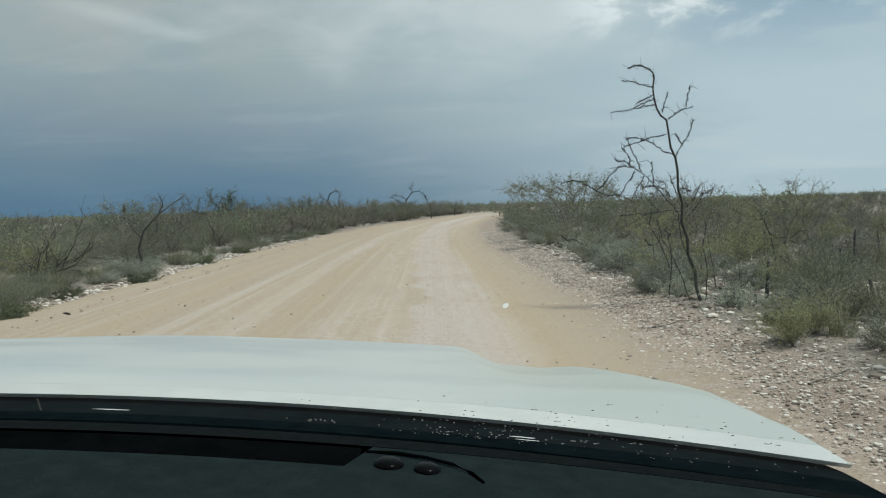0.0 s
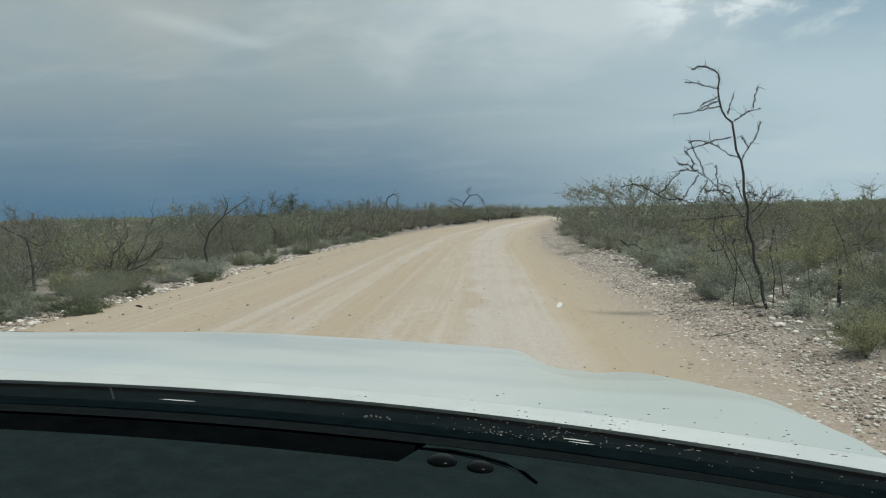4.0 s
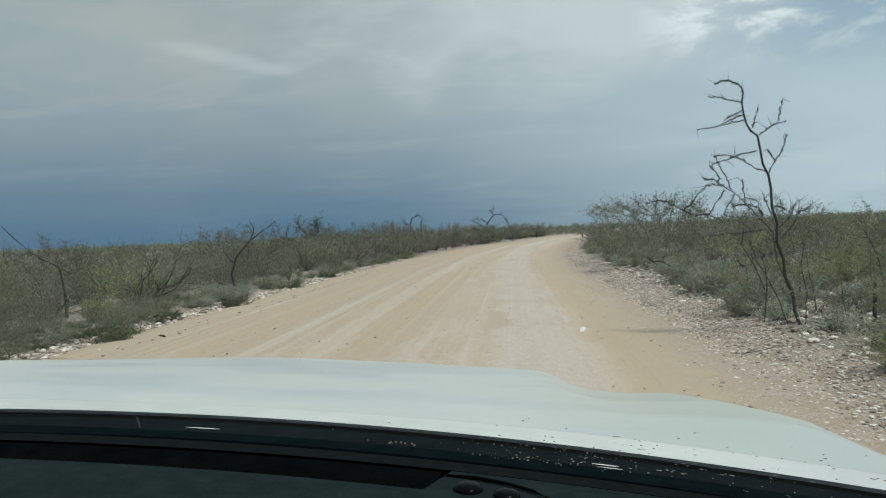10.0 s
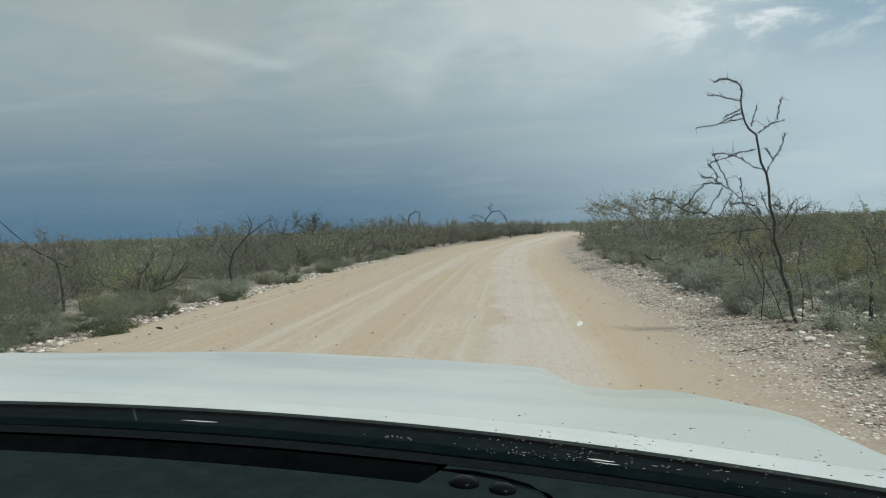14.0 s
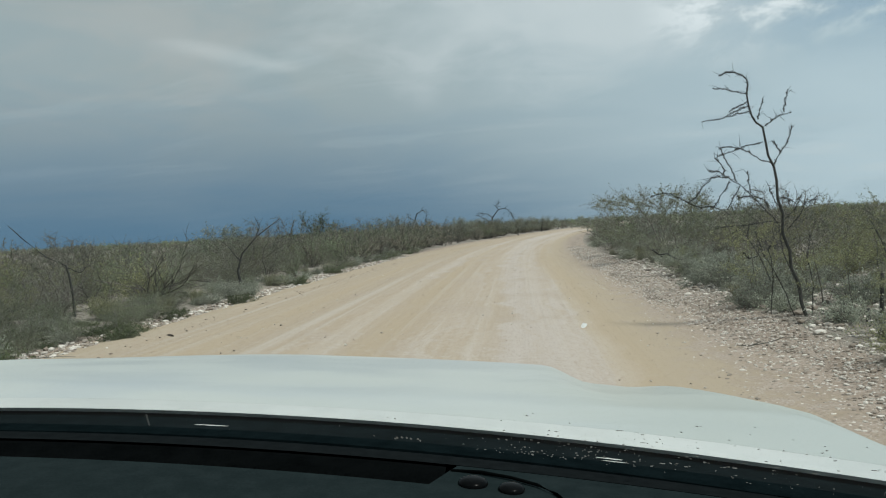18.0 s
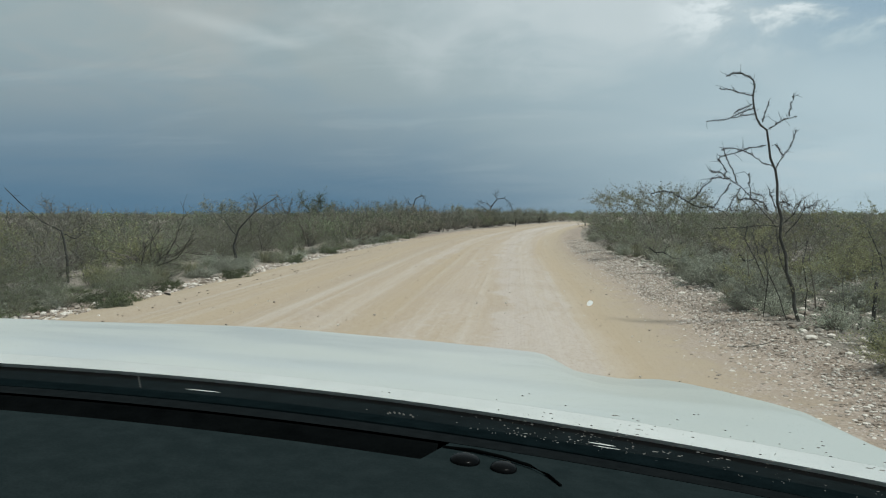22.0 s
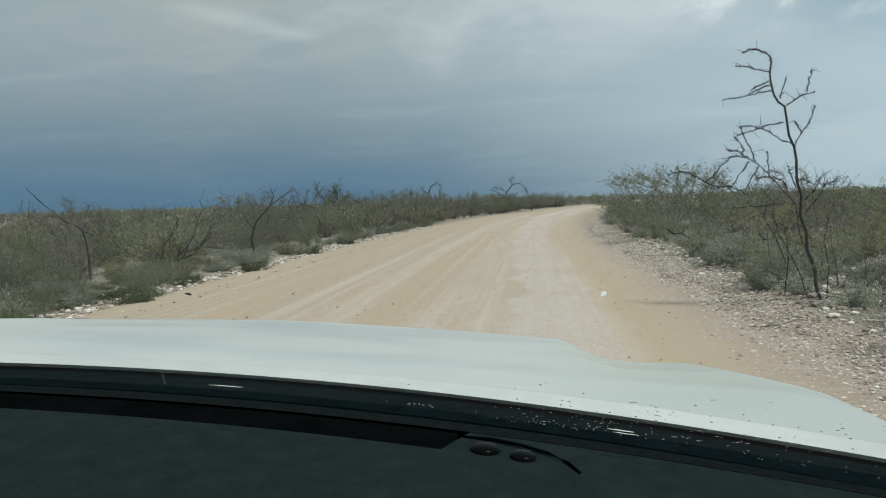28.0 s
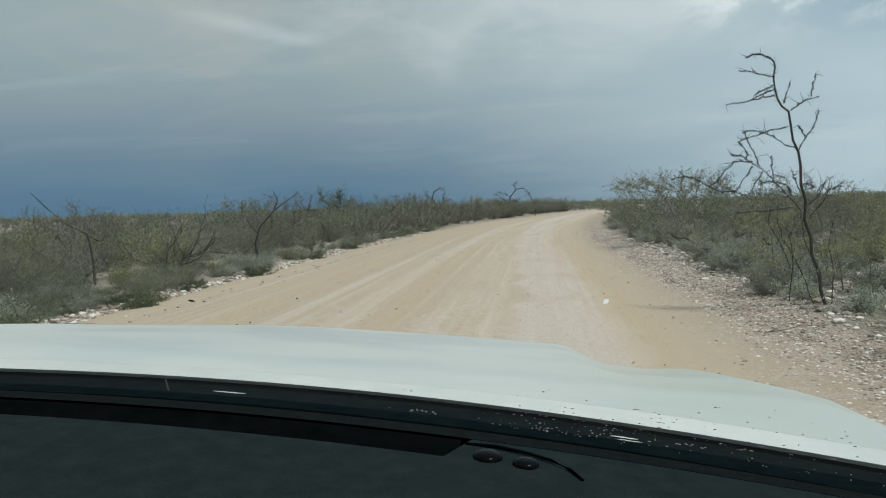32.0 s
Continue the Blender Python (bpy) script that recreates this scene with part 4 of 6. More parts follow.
def placed(kind, x, y, scale, rng, tall=1.0, sink=0.0):
    ob = rng.choice(KINDS[kind])
    m_ = Matrix.Translation((x, y, spot(x, y) - sink)) @ Matrix.Rotation(rng.uniform(0, 6.28), 4, "Z")
    c = copy_thing(ob, m_)
    c.scale = (scale, scale, scale * tall)
    c["group"] = "scrub beside the road"
    return c


rng = random.Random(3)
# the left bank: a dense belt along the road
for i in range(280):
    y = 9.0 + 46.0 * rng.random() ** 1.3
    x = VERGE_LEFT + float(bend(y)) - 0.4 - (3.0 + 0.28 * y) * rng.random()
    depth = VERGE_LEFT + float(bend(y)) - x
    if (x + 9.2) ** 2 + (y - 16.8) ** 2 < 1.3 or (x + 8.1) ** 2 + (y - 23.0) ** 2 < 0.9:
        continue
    kind = rng.choice(["grey", "creep", "green"]) if depth < 1.0 or rng.random() < 0.12 else rng.choice(["green", "green", "olive", "olive", "rust", "rust", "dry", "dry", "fresh"])
    tall_one = 1.2 if kind in ("dry", "green", "rust") and rng.random() < 0.3 else rng.uniform(0.7, 1.0)
    placed(kind, x, y, tall_one * rng.uniform(0.8, 1.25) * {"grey": 1.0, "fresh": 1.7}.get(kind, 0.90), rng, rng.uniform(0.8, 1.1))
# the right bank: open and stony, low shrubs first
for i in range(170):
    y = 7.0 + 44.0 * rng.random() ** 1.3
    x = VERGE_RIGHT + float(bend(y)) + 0.3 + (4.0 + 0.38 * y) * rng.random() ** 1.1
    depth = x - VERGE_RIGHT - float(bend(y))
    if (x - 4.0) ** 2 + (y - 14.0) ** 2 < 1.0 or (6.0 < x < 16.0 and 11.0 < y < 22.0 and rng.random() < 0.55):
        continue
    if 10.0 < y < 25.0 and x > 4.6:
        kind = rng.choice(["grey", "creep", "grey", "fresh", "rust", "olive"])
        placed(kind, x, y, rng.uniform(0.5, 0.95) * (0.55 if kind in ("rust", "olive") else 1.0), rng, rng.uniform(0.6, 0.9))
        continue
    kind = rng.choice(["grey", "grey", "grey", "olive"]) if depth < 6.0 else rng.choice(["grey", "rust", "olive", "dry", "rust"])
    placed(kind, x, y, rng.uniform(0.6, 1.15) * (0.75 if depth < 5 and kind != "grey" else 1.0), rng, rng.uniform(0.8, 1.1))
for i in range(135):
    y = 9.0 + 40.0 * rng.random() ** 1.4
    x = VERGE_LEFT + float(bend(y)) + 0.1 - 1.3 * rng.random() ** 1.3
    kind = rng.choice(["grey", "creep", "green", "grey", "olive"])
    placed(kind, x, y, rng.uniform(0.45, 0.9) * (0.5 if kind in ("green", "olive") else 1.0), rng, rng.uniform(0.6, 1.0))
# the right bank's thicket behind the gravel, up to the bend
for i in range(165):
    y = 15.0 + 38.0 * rng.random() ** 1.2
    depth = 0.4 + (2.5 + 0.34 * y) * rng.random() ** 1.25
    x = VERGE_RIGHT + float(bend(y)) + depth
    if y < 19.0 and depth < 2.2 or any(abs(x - sx) < 0.9 and -2.6 < y - sy < 0.3 for sx, sy in ((4.15, 22.6), (5.3, 19.6), (4.5, 26.4), (6.9, 18.6))):
        continue
    kind = rng.choice(["rust", "rust", "rust", "dry", "dry", "olive", "fresh", "grey"]) if depth > 1.2 else rng.choice(["grey", "rust", "rust", "olive"])
    placed(kind, x, y, rng.uniform(0.55, 0.95) * {"grey": 1.15, "fresh": 1.5}.get(kind, 0.70 if depth < 2.5 else 0.92), rng, rng.uniform(0.75, 1.05))
for i in range(90):
    y = 11.5 + 16.0 * rng.random()
    x = VERGE_RIGHT + float(bend(y)) + 0.9 + 9.0 * rng.random()
    if (x - 3.9) ** 2 + (y - 13.6) ** 2 < 0.7:
        continue
    kind = rng.choice(["grey", "creep", "grey", "fresh", "green", "olive"])
    placed(kind, x, y, rng.uniform(0.6, 1.0) * (0.45 if kind in ("green", "olive") else 1.0), rng, rng.uniform(0.7, 1.0))
# set by place: round low shrubs along the gravel and round the thorn tree
for x, y, s, kind in ((3.9, 18.0, 1.25, "grey"), (4.5, 17.6, 1.2, "grey"), (3.75, 15.2, 1.0, "grey"), (4.3, 15.6, 1.2, "grey"), (5.0, 15.0, 1.1, "grey"), (4.45, 12.0, 0.55, "olive"), (4.9, 11.6, 0.50, "olive"),
                      (4.1, 20.8, 1.2, "grey"), (4.7, 21.8, 1.2, "grey"), (5.5, 20.5, 0.7, "rust"), (4.2, 24.0, 1.2, "grey"), (4.9, 24.6, 1.3, "grey"), (5.2, 13.4, 0.6, "green"), (6.2, 12.8, 0.6, "olive"),
                      (4.2, 26.2, 0.7, "olive"), (5.9, 23.0, 0.6, "rust"), (6.8, 20.0, 1.1, "grey"), (7.4, 22.4, 0.75, "rust"), (3.95, 13.2, 0.8, "grey"), (3.45, 10.9, 0.62, "fresh"), (3.85, 11.2, 0.55, "fresh"),
                      (4.1, 12.0, 0.9, "creep"), (5.0, 12.2, 0.9, "creep"), (3.45, 14.9, 0.9, "grey"), (4.6, 16.6, 0.6, "olive"), (-8.2, 15.4, 0.9, "creep"), (-8.8, 16.3, 0.42, "green"), (-9.5, 16.7, 0.45, "green"), (-8.5, 17.3, 0.8, "fresh"), (-9.9, 15.7, 0.5, "olive"), (-8.0, 22.6, 0.8, "grey"), (-8.7, 22.9, 0.9, "grey"), (-10.4, 16.9, 1.1, "fresh"), (-6.75, 15.1, 0.8, "creep"), (-6.95, 15.7, 0.9, "creep"), (-6.9, 20.5, 0.9, "creep"), (-7.2, 21.2, 0.8, "creep"),
                      (-7.0, 12.4, 1.0, "creep"), (-7.5, 13.0, 1.0, "creep"), (-7.2, 17.8, 0.7, "creep"), (-7.1, 25.5, 0.9, "creep"), (-7.3, 30.5, 1.0, "creep"), (3.6, 14.3, 0.7, "grey"), (4.5, 9.2, 1.0, "grey"), (5.2, 9.0, 1.1, "grey"),
                      (4.3, 8.2, 1.0, "grey"), (4.1, 10.4, 0.8, "grey"), (4.9, 8.0, 1.0, "lush"), (5.6, 8.6, 1.15, "lush"), (6.2, 9.6, 1.1, "lush"), (5.5, 7.3, 1.0, "lush")):
    placed(kind, x, y, s, rng)
for i in range(50):
    y = 6.0 + 26.0 * rng.random()
    left = rng.random() < 0.15
    x = (VERGE_LEFT - rng.uniform(0.0, 2.0) if left else VERGE_RIGHT + rng.uniform(0.1, 5.0)) + float(bend(y))
    placed("tuft", x, y, rng.uniform(0.6, 1.2), rng)
for kind in KINDS.values():
    for ob in kind:
        for o in (*ob.children_recursive, ob):
            bpy.data.objects.remove(o)


def thicket(name, label, spots, rng_, twig_mat, leaf_mats, detail):
    """Far bushes that nobody could count, joined by leaf colour."""
    for mat in leaf_mats:
        made = []
        for j in range(4):
            tv, tf, lv, lf = shrub(rng_, 1.0, 1.0, detail[0], detail[1], detail[2], detail[3], 0.03, 0.95, detail[4], 3, 1)
            made.append((np.array(tv), np.array(lv), [f for f in tf if len(f) == 4], lf))
        tvs, tfs, lvs, lfs, to, lo = [], [], [], [], 0, 0
        for x, y, s, h in [q for i_, q in enumerate(spots) if i_ % len(leaf_mats) == leaf_mats.index(mat)]:
            tv, lv, tf, lf = rng_.choice(made)
            w = rng_.uniform(0, 6.28)
            rot = np.array([[math.cos(w) * s, -math.sin(w) * s, 0], [math.sin(w) * s, math.cos(w) * s, 0], [0, 0, h]])
            at = np.array([x, y, spot(x, y)])
            tvs.append(tv @ rot.T + at)
            tfs.append(np.array(tf) + to)
            to += len(tv)
            lvs.append(lv @ rot.T + at)
            lfs.append(np.array(lf) + lo)
            lo += len(lv)
        a_ = new(name, array_mesh(name, np.concatenate(lvs), np.concatenate(lfs), mat, False))
        tagged(a_, label, "bushes", kind="stuff")
        b2 = new(name + "_twigs", array_mesh(name, np.concatenate(tvs), np.concatenate(tfs), twig_mat, False))
        tagged(b2, "bare twigs of " + label, "bushes", kind="stuff")


spots = []
for i in range(900):
    y = 34.0 + 150.0 * rng.random() ** 1.25
    reach = 10.0 + 0.75 * y
    if rng.random() < 0.5:
        x = VERGE_LEFT + float(bend(y)) - 0.8 - reach * rng.random() ** (1.15 if y < 50 else 2.0)
    else:
        x = VERGE_RIGHT + float(bend(y)) + 0.8 + reach * rng.random() ** 1.15
    spots.append((x, y, rng.uniform(1.1, 2.2), rng.uniform(0.8, 1.75) * (1.5 if rng.random() < 0.14 else 1.0)))
for i in range(300):
    y = 44.0 + 95.0 * rng.random()
    spots.append((VERGE_LEFT + float(bend(y)) - 0.6 - 9.0 * rng.random() ** 1.4, y, rng.uniform(1.2, 2.2), rng.uniform(1.3, 2.3)))
thicket("bush_belt", "dusty green bushveld on the plain", spots, rng, M["twig_dark"], [M["leaf_green"], M["leaf_dusk"], M["leaf_rust"]], (13, 7, 7, 0.050, 0.011))
spots = []
for i in range(1000):
    y = 150.0 + 420.0 * rng.random()
    x = rng.uniform(-0.95, 0.95) * y
    if -9.5 < x - float(bend(y)) < 6 and y < 260:
        continue
    spots.append((x, y, rng.uniform(2.0, 4.5), rng.uniform(1.4, 2.5)))
thicket("far_bush", "far grey-green bush along the horizon", spots, rng, M["twig_dark"], [M["leaf_green"], M["leaf_dusk"]], (9, 4, 6, 0.15, 0.015))


# ---- single trees, snags and stones ----
def woody(name, m_, label, category, trunk, limbs, thick, twig_count, twig_len, leaves, leaf_size, leaf_mat, seed, knobs=0.0, bark="bark_dark", depth=0.25, limb_thick=0.42, knob_count=4, jitter=0.022, knob_thick=0.17):
    """A tree in the plane of its widest spread: a trunk line, limbs as lines of (across, up), and twigs grown on them.
    Each limb leaves the plane by a random angle, so that it has depth."""
    rr = random.Random(seed)
    ob = thing(name, m_, label, category)
    tv, tf = [], []
    tube(tv, tf, [Vector((a, rr.uniform(-0.03, 0.03), h)) for a, h in trunk], thick, thick * 0.22, 7)
    part("trunk", mesh_of("trunk", tv, tf, M[bark], True), None, ob)
    lv, lf, wv, wf = [], [], [], []
    bases = [(limb_[0], limb_) for limb_ in limbs] + [(trunk[len(trunk) // 2], trunk[len(trunk) // 2:])]
    for bi, (start, line) in enumerate(bases):
        lean = rr.uniform(-1, 1) * depth if bi < len(limbs) else 0.0
        pts = []
        for (a0, h0), (a1, h1) in zip(line, line[1:]):
            for s in (0.0, 0.33, 0.66):
                pts.append(Vector((a0 + (a1 - a0) * s, 0, h0 + (h1 - h0) * s)))
        pts.append(Vector((line[-1][0], 0, line[-1][1])))
        for i, p in enumerate(pts):
            p.y = lean * i / len(pts) + rr.uniform(-0.02, 0.02)
            if 0 < i and bi < len(limbs):
                p.x += rr.uniform(-jitter, jitter)
                p.z += rr.uniform(-jitter, jitter)
        if bi < len(limbs):
            bv, bf = [], []
            tube(bv, bf, pts, thick * limb_thick, thick * 0.13, 5)
            part("limb", mesh_of("limb", bv, bf, M[bark], True), None, ob)
        for _ in range(max(2, int(twig_count * len(pts) / 8))):
            i = rr.randint(len(pts) // 4, len(pts) - 2)
            p = pts[i].lerp(pts[i + 1], rr.random())
            along = (pts[i + 1] - pts[i]).normalized()
            d = along * 0.5 + Vector((rr.uniform(-1, 1), rr.uniform(-1, 1), rr.uniform(-0.5, 0.9)))
            tw = limb(rr, p, d, twig_len * rr.uniform(0.4, 1.1), 4, 0.05, 0.32)
            tube(wv, wf, tw, thick * 0.16, thick * 0.06, 3)
            for _ in range(leaves):
                j = rr.randint(0, 3)
                q = tw[j].lerp(tw[j + 1], rr.random()) + Vector((rr.uniform(-1, 1), rr.uniform(-1, 1), rr.uniform(-1, 1))) * leaf_size
                leaf(lv, lf, q, leaf_size * rr.uniform(0.6, 1.4), rr)
        if knobs:
            for i in range(len(pts) * knob_count):
                j = rr.randint(0, len(pts) - 2)
                p = pts[j].lerp(pts[j + 1], rr.random())
                d = Vector((rr.uniform(-1, 1), rr.uniform(-1, 1), rr.uniform(-1, 1))).normalized()
                tube(wv, wf, [p, p + d * knobs], thick * knob_thick, thick * 0.06, 3)
    tagged(part("twig_mass", mesh_of("twig_mass", wv, wf, M[bark]), None, ob), kind="stuff")
    if lv:
        part("foliage", mesh_of("foliage", lv, lf, leaf_mat), None, ob)
    return ob


def at_ground(x, y, turn=0.0, sink=0.05):
    return Matrix.Translation((x, y, spot(x, y) - sink)) @ Matrix.Rotation(radians(turn), 4, "Z")


def thorn(*pts):
    """A line of the thorn tree, from quarter-decimetre steps (across, up) to metres."""
    return [(a_ * 0.025, h_ * 0.025) for a_, h_ in pts]


woody("thorn_tree", at_ground(3.72, 13.78, -20) @ Matrix.Scale(1.03, 4), "tall thin leafless thorn tree with a hooked top beside the road", "tree",
      thorn((0, 0), (-2.8, 9), (-3.2, 18), (-6.8, 27), (-7.2, 36), (-10.2, 45), (-9.6, 55), (-11.8, 63), (-12, 73), (-13, 80), (-15.5, 86), (-16.5, 94), (-17.5, 101), (-20.5, 103.5), (-22.5, 107.5), (-23.7, 112.5), (-24.5, 119), (-23.7, 124), (-24.5, 127.3), (-27, 129.7), (-30.3, 131.4), (-34.4, 131.7), (-37.7, 130.2)),
      [thorn((-24, 119), (-29.5, 120.7), (-35.2, 122.6), (-41, 124)), thorn((-23.2, 110), (-29.5, 108.8), (-37.7, 107), (-46.7, 106.2)), thorn((-23.7, 112.5), (-28.6, 111.6), (-35.2, 109.5)),
       thorn((-24.5, 115), (-29.5, 112.8), (-33.6, 110.8)), thorn((-19.6, 105), (-18.8, 110), (-16.6, 115)), thorn((-16.6, 101.2), (-13, 104.2), (-8.9, 106.3), (-4, 107.5)), thorn((-7.3, 107.8), (-6.4, 113.3), (-5.3, 117.7)),
       thorn((-13, 80.3), (-10.5, 86), (-7.2, 90.2), (-5.1, 96), (-4, 101)), thorn((-10, 87.7), (-11.7, 91), (-13.8, 93.5)), thorn((-14.3, 82), (-19.5, 84.5), (-24.5, 88.6), (-29.5, 91), (-34.4, 92.7), (-39.3, 92.3)),
       thorn((-18, 93), (-24.5, 92.7), (-31, 91), (-36.8, 89), (-41.4, 87.7)), thorn((-12, 50), (-19.5, 59.8), (-24.5, 66.3), (-29.5, 72), (-35.2, 75.9), (-40, 77)), thorn((-40, 77), (-43, 76.2), (-48, 71), (-51, 66.3), (-55, 63.4)),
       thorn((-55, 63.4), (-59, 66), (-64, 68.8), (-69, 70.4), (-76, 68.6)), thorn((-55, 63.4), (-49, 60.6), (-42.6, 61), (-34.4, 56.5)), thorn((-35.2, 75.9), (-39, 79.5), (-42.6, 79.5), (-44.6, 80)),
       thorn((-37.7, 76.2), (-36.8, 80.3), (-39.3, 85), (-41.4, 87.2)), thorn((-24.5, 67), (-25.3, 73), (-25, 78.7)), thorn((-34.4, 73.7), (-36.8, 69.6), (-40, 64.7), (-42.6, 60)), thorn((-29.5, 71), (-32.8, 64.7), (-35.2, 59)),
       thorn((-16.3, 59), (-18, 63), (-22, 64.7), (-26.2, 65.5), (-31, 65.2)), thorn((-31, 73.5), (-33, 79), (-35, 84), (-38, 91)), thorn((-11, 63), (-8, 63.5), (-5.6, 62)), thorn((-12, 60), (-14.5, 66), (-16, 70.5)),
       thorn((-9.7, 50.7), (-18, 51.5), (-27.8, 50.2), (-42.6, 49.4)), thorn((-8, 47), (-3, 53), (1, 60), (6, 63)), thorn((-9, 52), (-4, 57), (-1, 64)), thorn((-3, 12), (-9, 32), (-11.3, 41.6), (-12, 50)), thorn((-17, 3), (-15, 23), (-17, 37), (-16.5, 39)),
       thorn((2, 2), (3, 18), (1, 32), (3, 44)), thorn((-6, 2), (-12, 20), (-20, 36), (-23, 47)), thorn((-16.5, 20), (-22, 34), (-27, 44), (-26, 50))],
      0.023, 4, 0.17, 0, 0.020, None, 21, knobs=0.023, depth=0.30, limb_thick=0.25, knob_count=9, jitter=0.010, knob_thick=0.20)
woody("acacia", at_ground(4.75, 9.05, -22) @ Matrix.Scale(0.84, 4), "young thorn acacia with a loose feathery crown", "tree",
      [(0, 0), (-0.04, 0.5), (-0.14, 1.0), (-0.18, 1.5), (-0.30, 1.95), (-0.62, 2.2)],
      [[(0.05, 0.0), (0.10, 0.7), (0.08, 1.4), (0.22, 2.05)], [(-0.12, 0.0), (-0.20, 0.8), (-0.12, 1.5)], [(-0.18, 1.5), (-0.55, 1.82), (-1.05, 1.92)], [(-0.2, 1.55), (-0.5, 1.6), (-0.95, 1.55)],
       [(0.1, 1.5), (0.40, 1.9), (0.75, 2.1)], [(0.2, 0.0), (0.26, 0.7), (0.20, 1.3)], [(-0.2, 1.6), (-0.1, 2.0), (-0.5, 2.25)], [(0.22, 1.95), (0.3, 2.2), (0.1, 2.35)]],
      0.028, 30, 0.45, 26, 0.034, M["leaf_olive"], 22, knobs=0.03, depth=0.7)
for x, y, turn, s_, seed in ((4.40, 14.9, -30, 0.66, 91), (3.62, 15.3, 20, 0.56, 92), (5.45, 14.6, -10, 0.70, 93), (4.05, 13.2, -60, 0.42, 94)):
    woody("acacia", at_ground(x, y, turn) @ Matrix.Scale(s_, 4), "young green acacia with fine feathery leaves under the thorn tree", "tree",
          [(0, 0), (-0.04, 0.5), (-0.14, 1.0), (-0.18, 1.5), (-0.30, 1.95), (-0.62, 2.2)],
          [[(0.05, 0.0), (0.30, 0.7), (0.58, 1.4), (0.92, 1.95)], [(-0.12, 0.0), (-0.40, 0.8), (-0.72, 1.5), (-1.15, 1.85)], [(-0.18, 1.5), (-0.55, 1.82), (-1.05, 1.92)], [(0.45, 1.1), (0.8, 1.3), (1.25, 1.35)],
           [(0.1, 1.5), (0.40, 1.9), (0.75, 2.2)], [(-0.5, 1.0), (-0.9, 1.1), (-1.3, 1.25)], [(-0.2, 1.6), (-0.1, 2.0), (0.1, 2.3)]],
          0.017, 24, 0.5, 22, 0.030, M["leaf_fresh"], seed, bark="twig_dark", depth=0.9)
woody("acacia", at_ground(5.75, 10.2, -25) @ Matrix.Scale(0.80, 4), "thorn acacia with dark crooked limbs and few leaves", "tree",
      [(0, 0), (0.02, 0.6), (0.04, 1.0), (0.16, 1.5), (0.42, 2.0), (0.70, 2.45)],
      [[(0.03, 0.7), (-0.15, 1.2), (-0.30, 1.9), (-0.55, 2.5)], [(0.04, 0.8), (-0.4, 0.95), (-0.6, 1.1)], [(0.3, 1.8), (0.75, 2.0), (1.2, 1.95), (1.45, 1.85)], [(-0.28, 1.7), (0.0, 2.2), (0.35, 2.6)],
       [(0.2, 1.6), (0.1, 2.1), (0.0, 2.5)], [(0.05, 0.3), (0.35, 0.8), (0.5, 1.15)], [(0.5, 2.1), (0.9, 2.2), (1.05, 2.5)]],
      0.040, 18, 0.45, 9, 0.035, M["leaf_olive"], 23, knobs=0.03, depth=0.7)
woody("acacia", at_ground(5.6, 6.1, 0, 0.35), "thorn acacia reaching over the road's edge", "tree",
      [(0, 0), (0.0, 0.8), (-0.2, 1.6), (-0.6, 2.3), (-1.1, 2.7)],
      [[(-0.7, 2.4), (-1.3, 2.85), (-1.95, 2.95)], [(-0.2, 1.6), (0.3, 2.1), (0.8, 2.4)], [(-0.9, 2.4), (-1.25, 2.3), (-1.6, 2.05)], [(0, 0.9), (0.3, 1.5), (0.5, 2.2)]],
      0.034, 10, 0.4, 8, 0.028, M["leaf_olive"], 24, knobs=0.03, depth=0.6)
woody("thorn_bush", at_ground(6.1, 16.4, -20) @ Matrix.Scale(0.72, 4), "dark many-stemmed thorn bush", "bush",
      [(0, 0), (0.02, 0.5), (-0.1, 1.1), (-0.35, 1.7), (-0.75, 2.0)],
      [[(0.1, 0), (0.15, 0.6), (0.3, 1.3), (0.55, 1.75)], [(-0.1, 0), (-0.25, 0.7), (-0.2, 1.4)], [(-0.3, 1.5), (-0.7, 1.6), (-1.0, 1.75)], [(0.2, 0.9), (0.5, 1.2), (0.8, 1.2)]],
      0.026, 18, 0.4, 10, 0.028, M["leaf_olive"], 25, knobs=0.03)
for x, y, seed, s in ((4.45, 27.2, 31, 1.0), (5.4, 29.0, 32, 1.02), (6.6, 26.4, 33, 0.85), (4.6, 31.5, 34, 1.0)):
    ob = woody("umbrella_bush", at_ground(x, y, -8) @ Matrix.Scale(s, 4), "flat-topped acacia bush at the bend of the road", "bush",
               [(0, 0), (0.1, 0.6), (-0.1, 1.2), (-0.5, 1.8), (-1.0, 2.2)],
               [[(0.0, 0.2), (0.5, 0.9), (1.0, 1.6), (1.3, 2.0)], [(0.0, 0.3), (-0.6, 0.8), (-1.1, 1.3), (-1.5, 1.9)], [(-0.1, 1.2), (0.2, 1.8), (0.3, 2.3)],
                [(-0.5, 1.7), (-1.1, 1.9), (-1.6, 2.1)], [(0.5, 0.9), (0.4, 1.6), (0.8, 2.2)], [(-0.6, 0.8), (-1.2, 0.9), (-1.6, 1.0)], [(0.4, 0.8), (0.9, 0.9), (1.4, 1.1)]],
               0.030, 42, 0.6, 13, 0.050, M["leaf_olive"] if seed % 2 else M["leaf_grey"], seed, bark="twig_grey", depth=1.2)
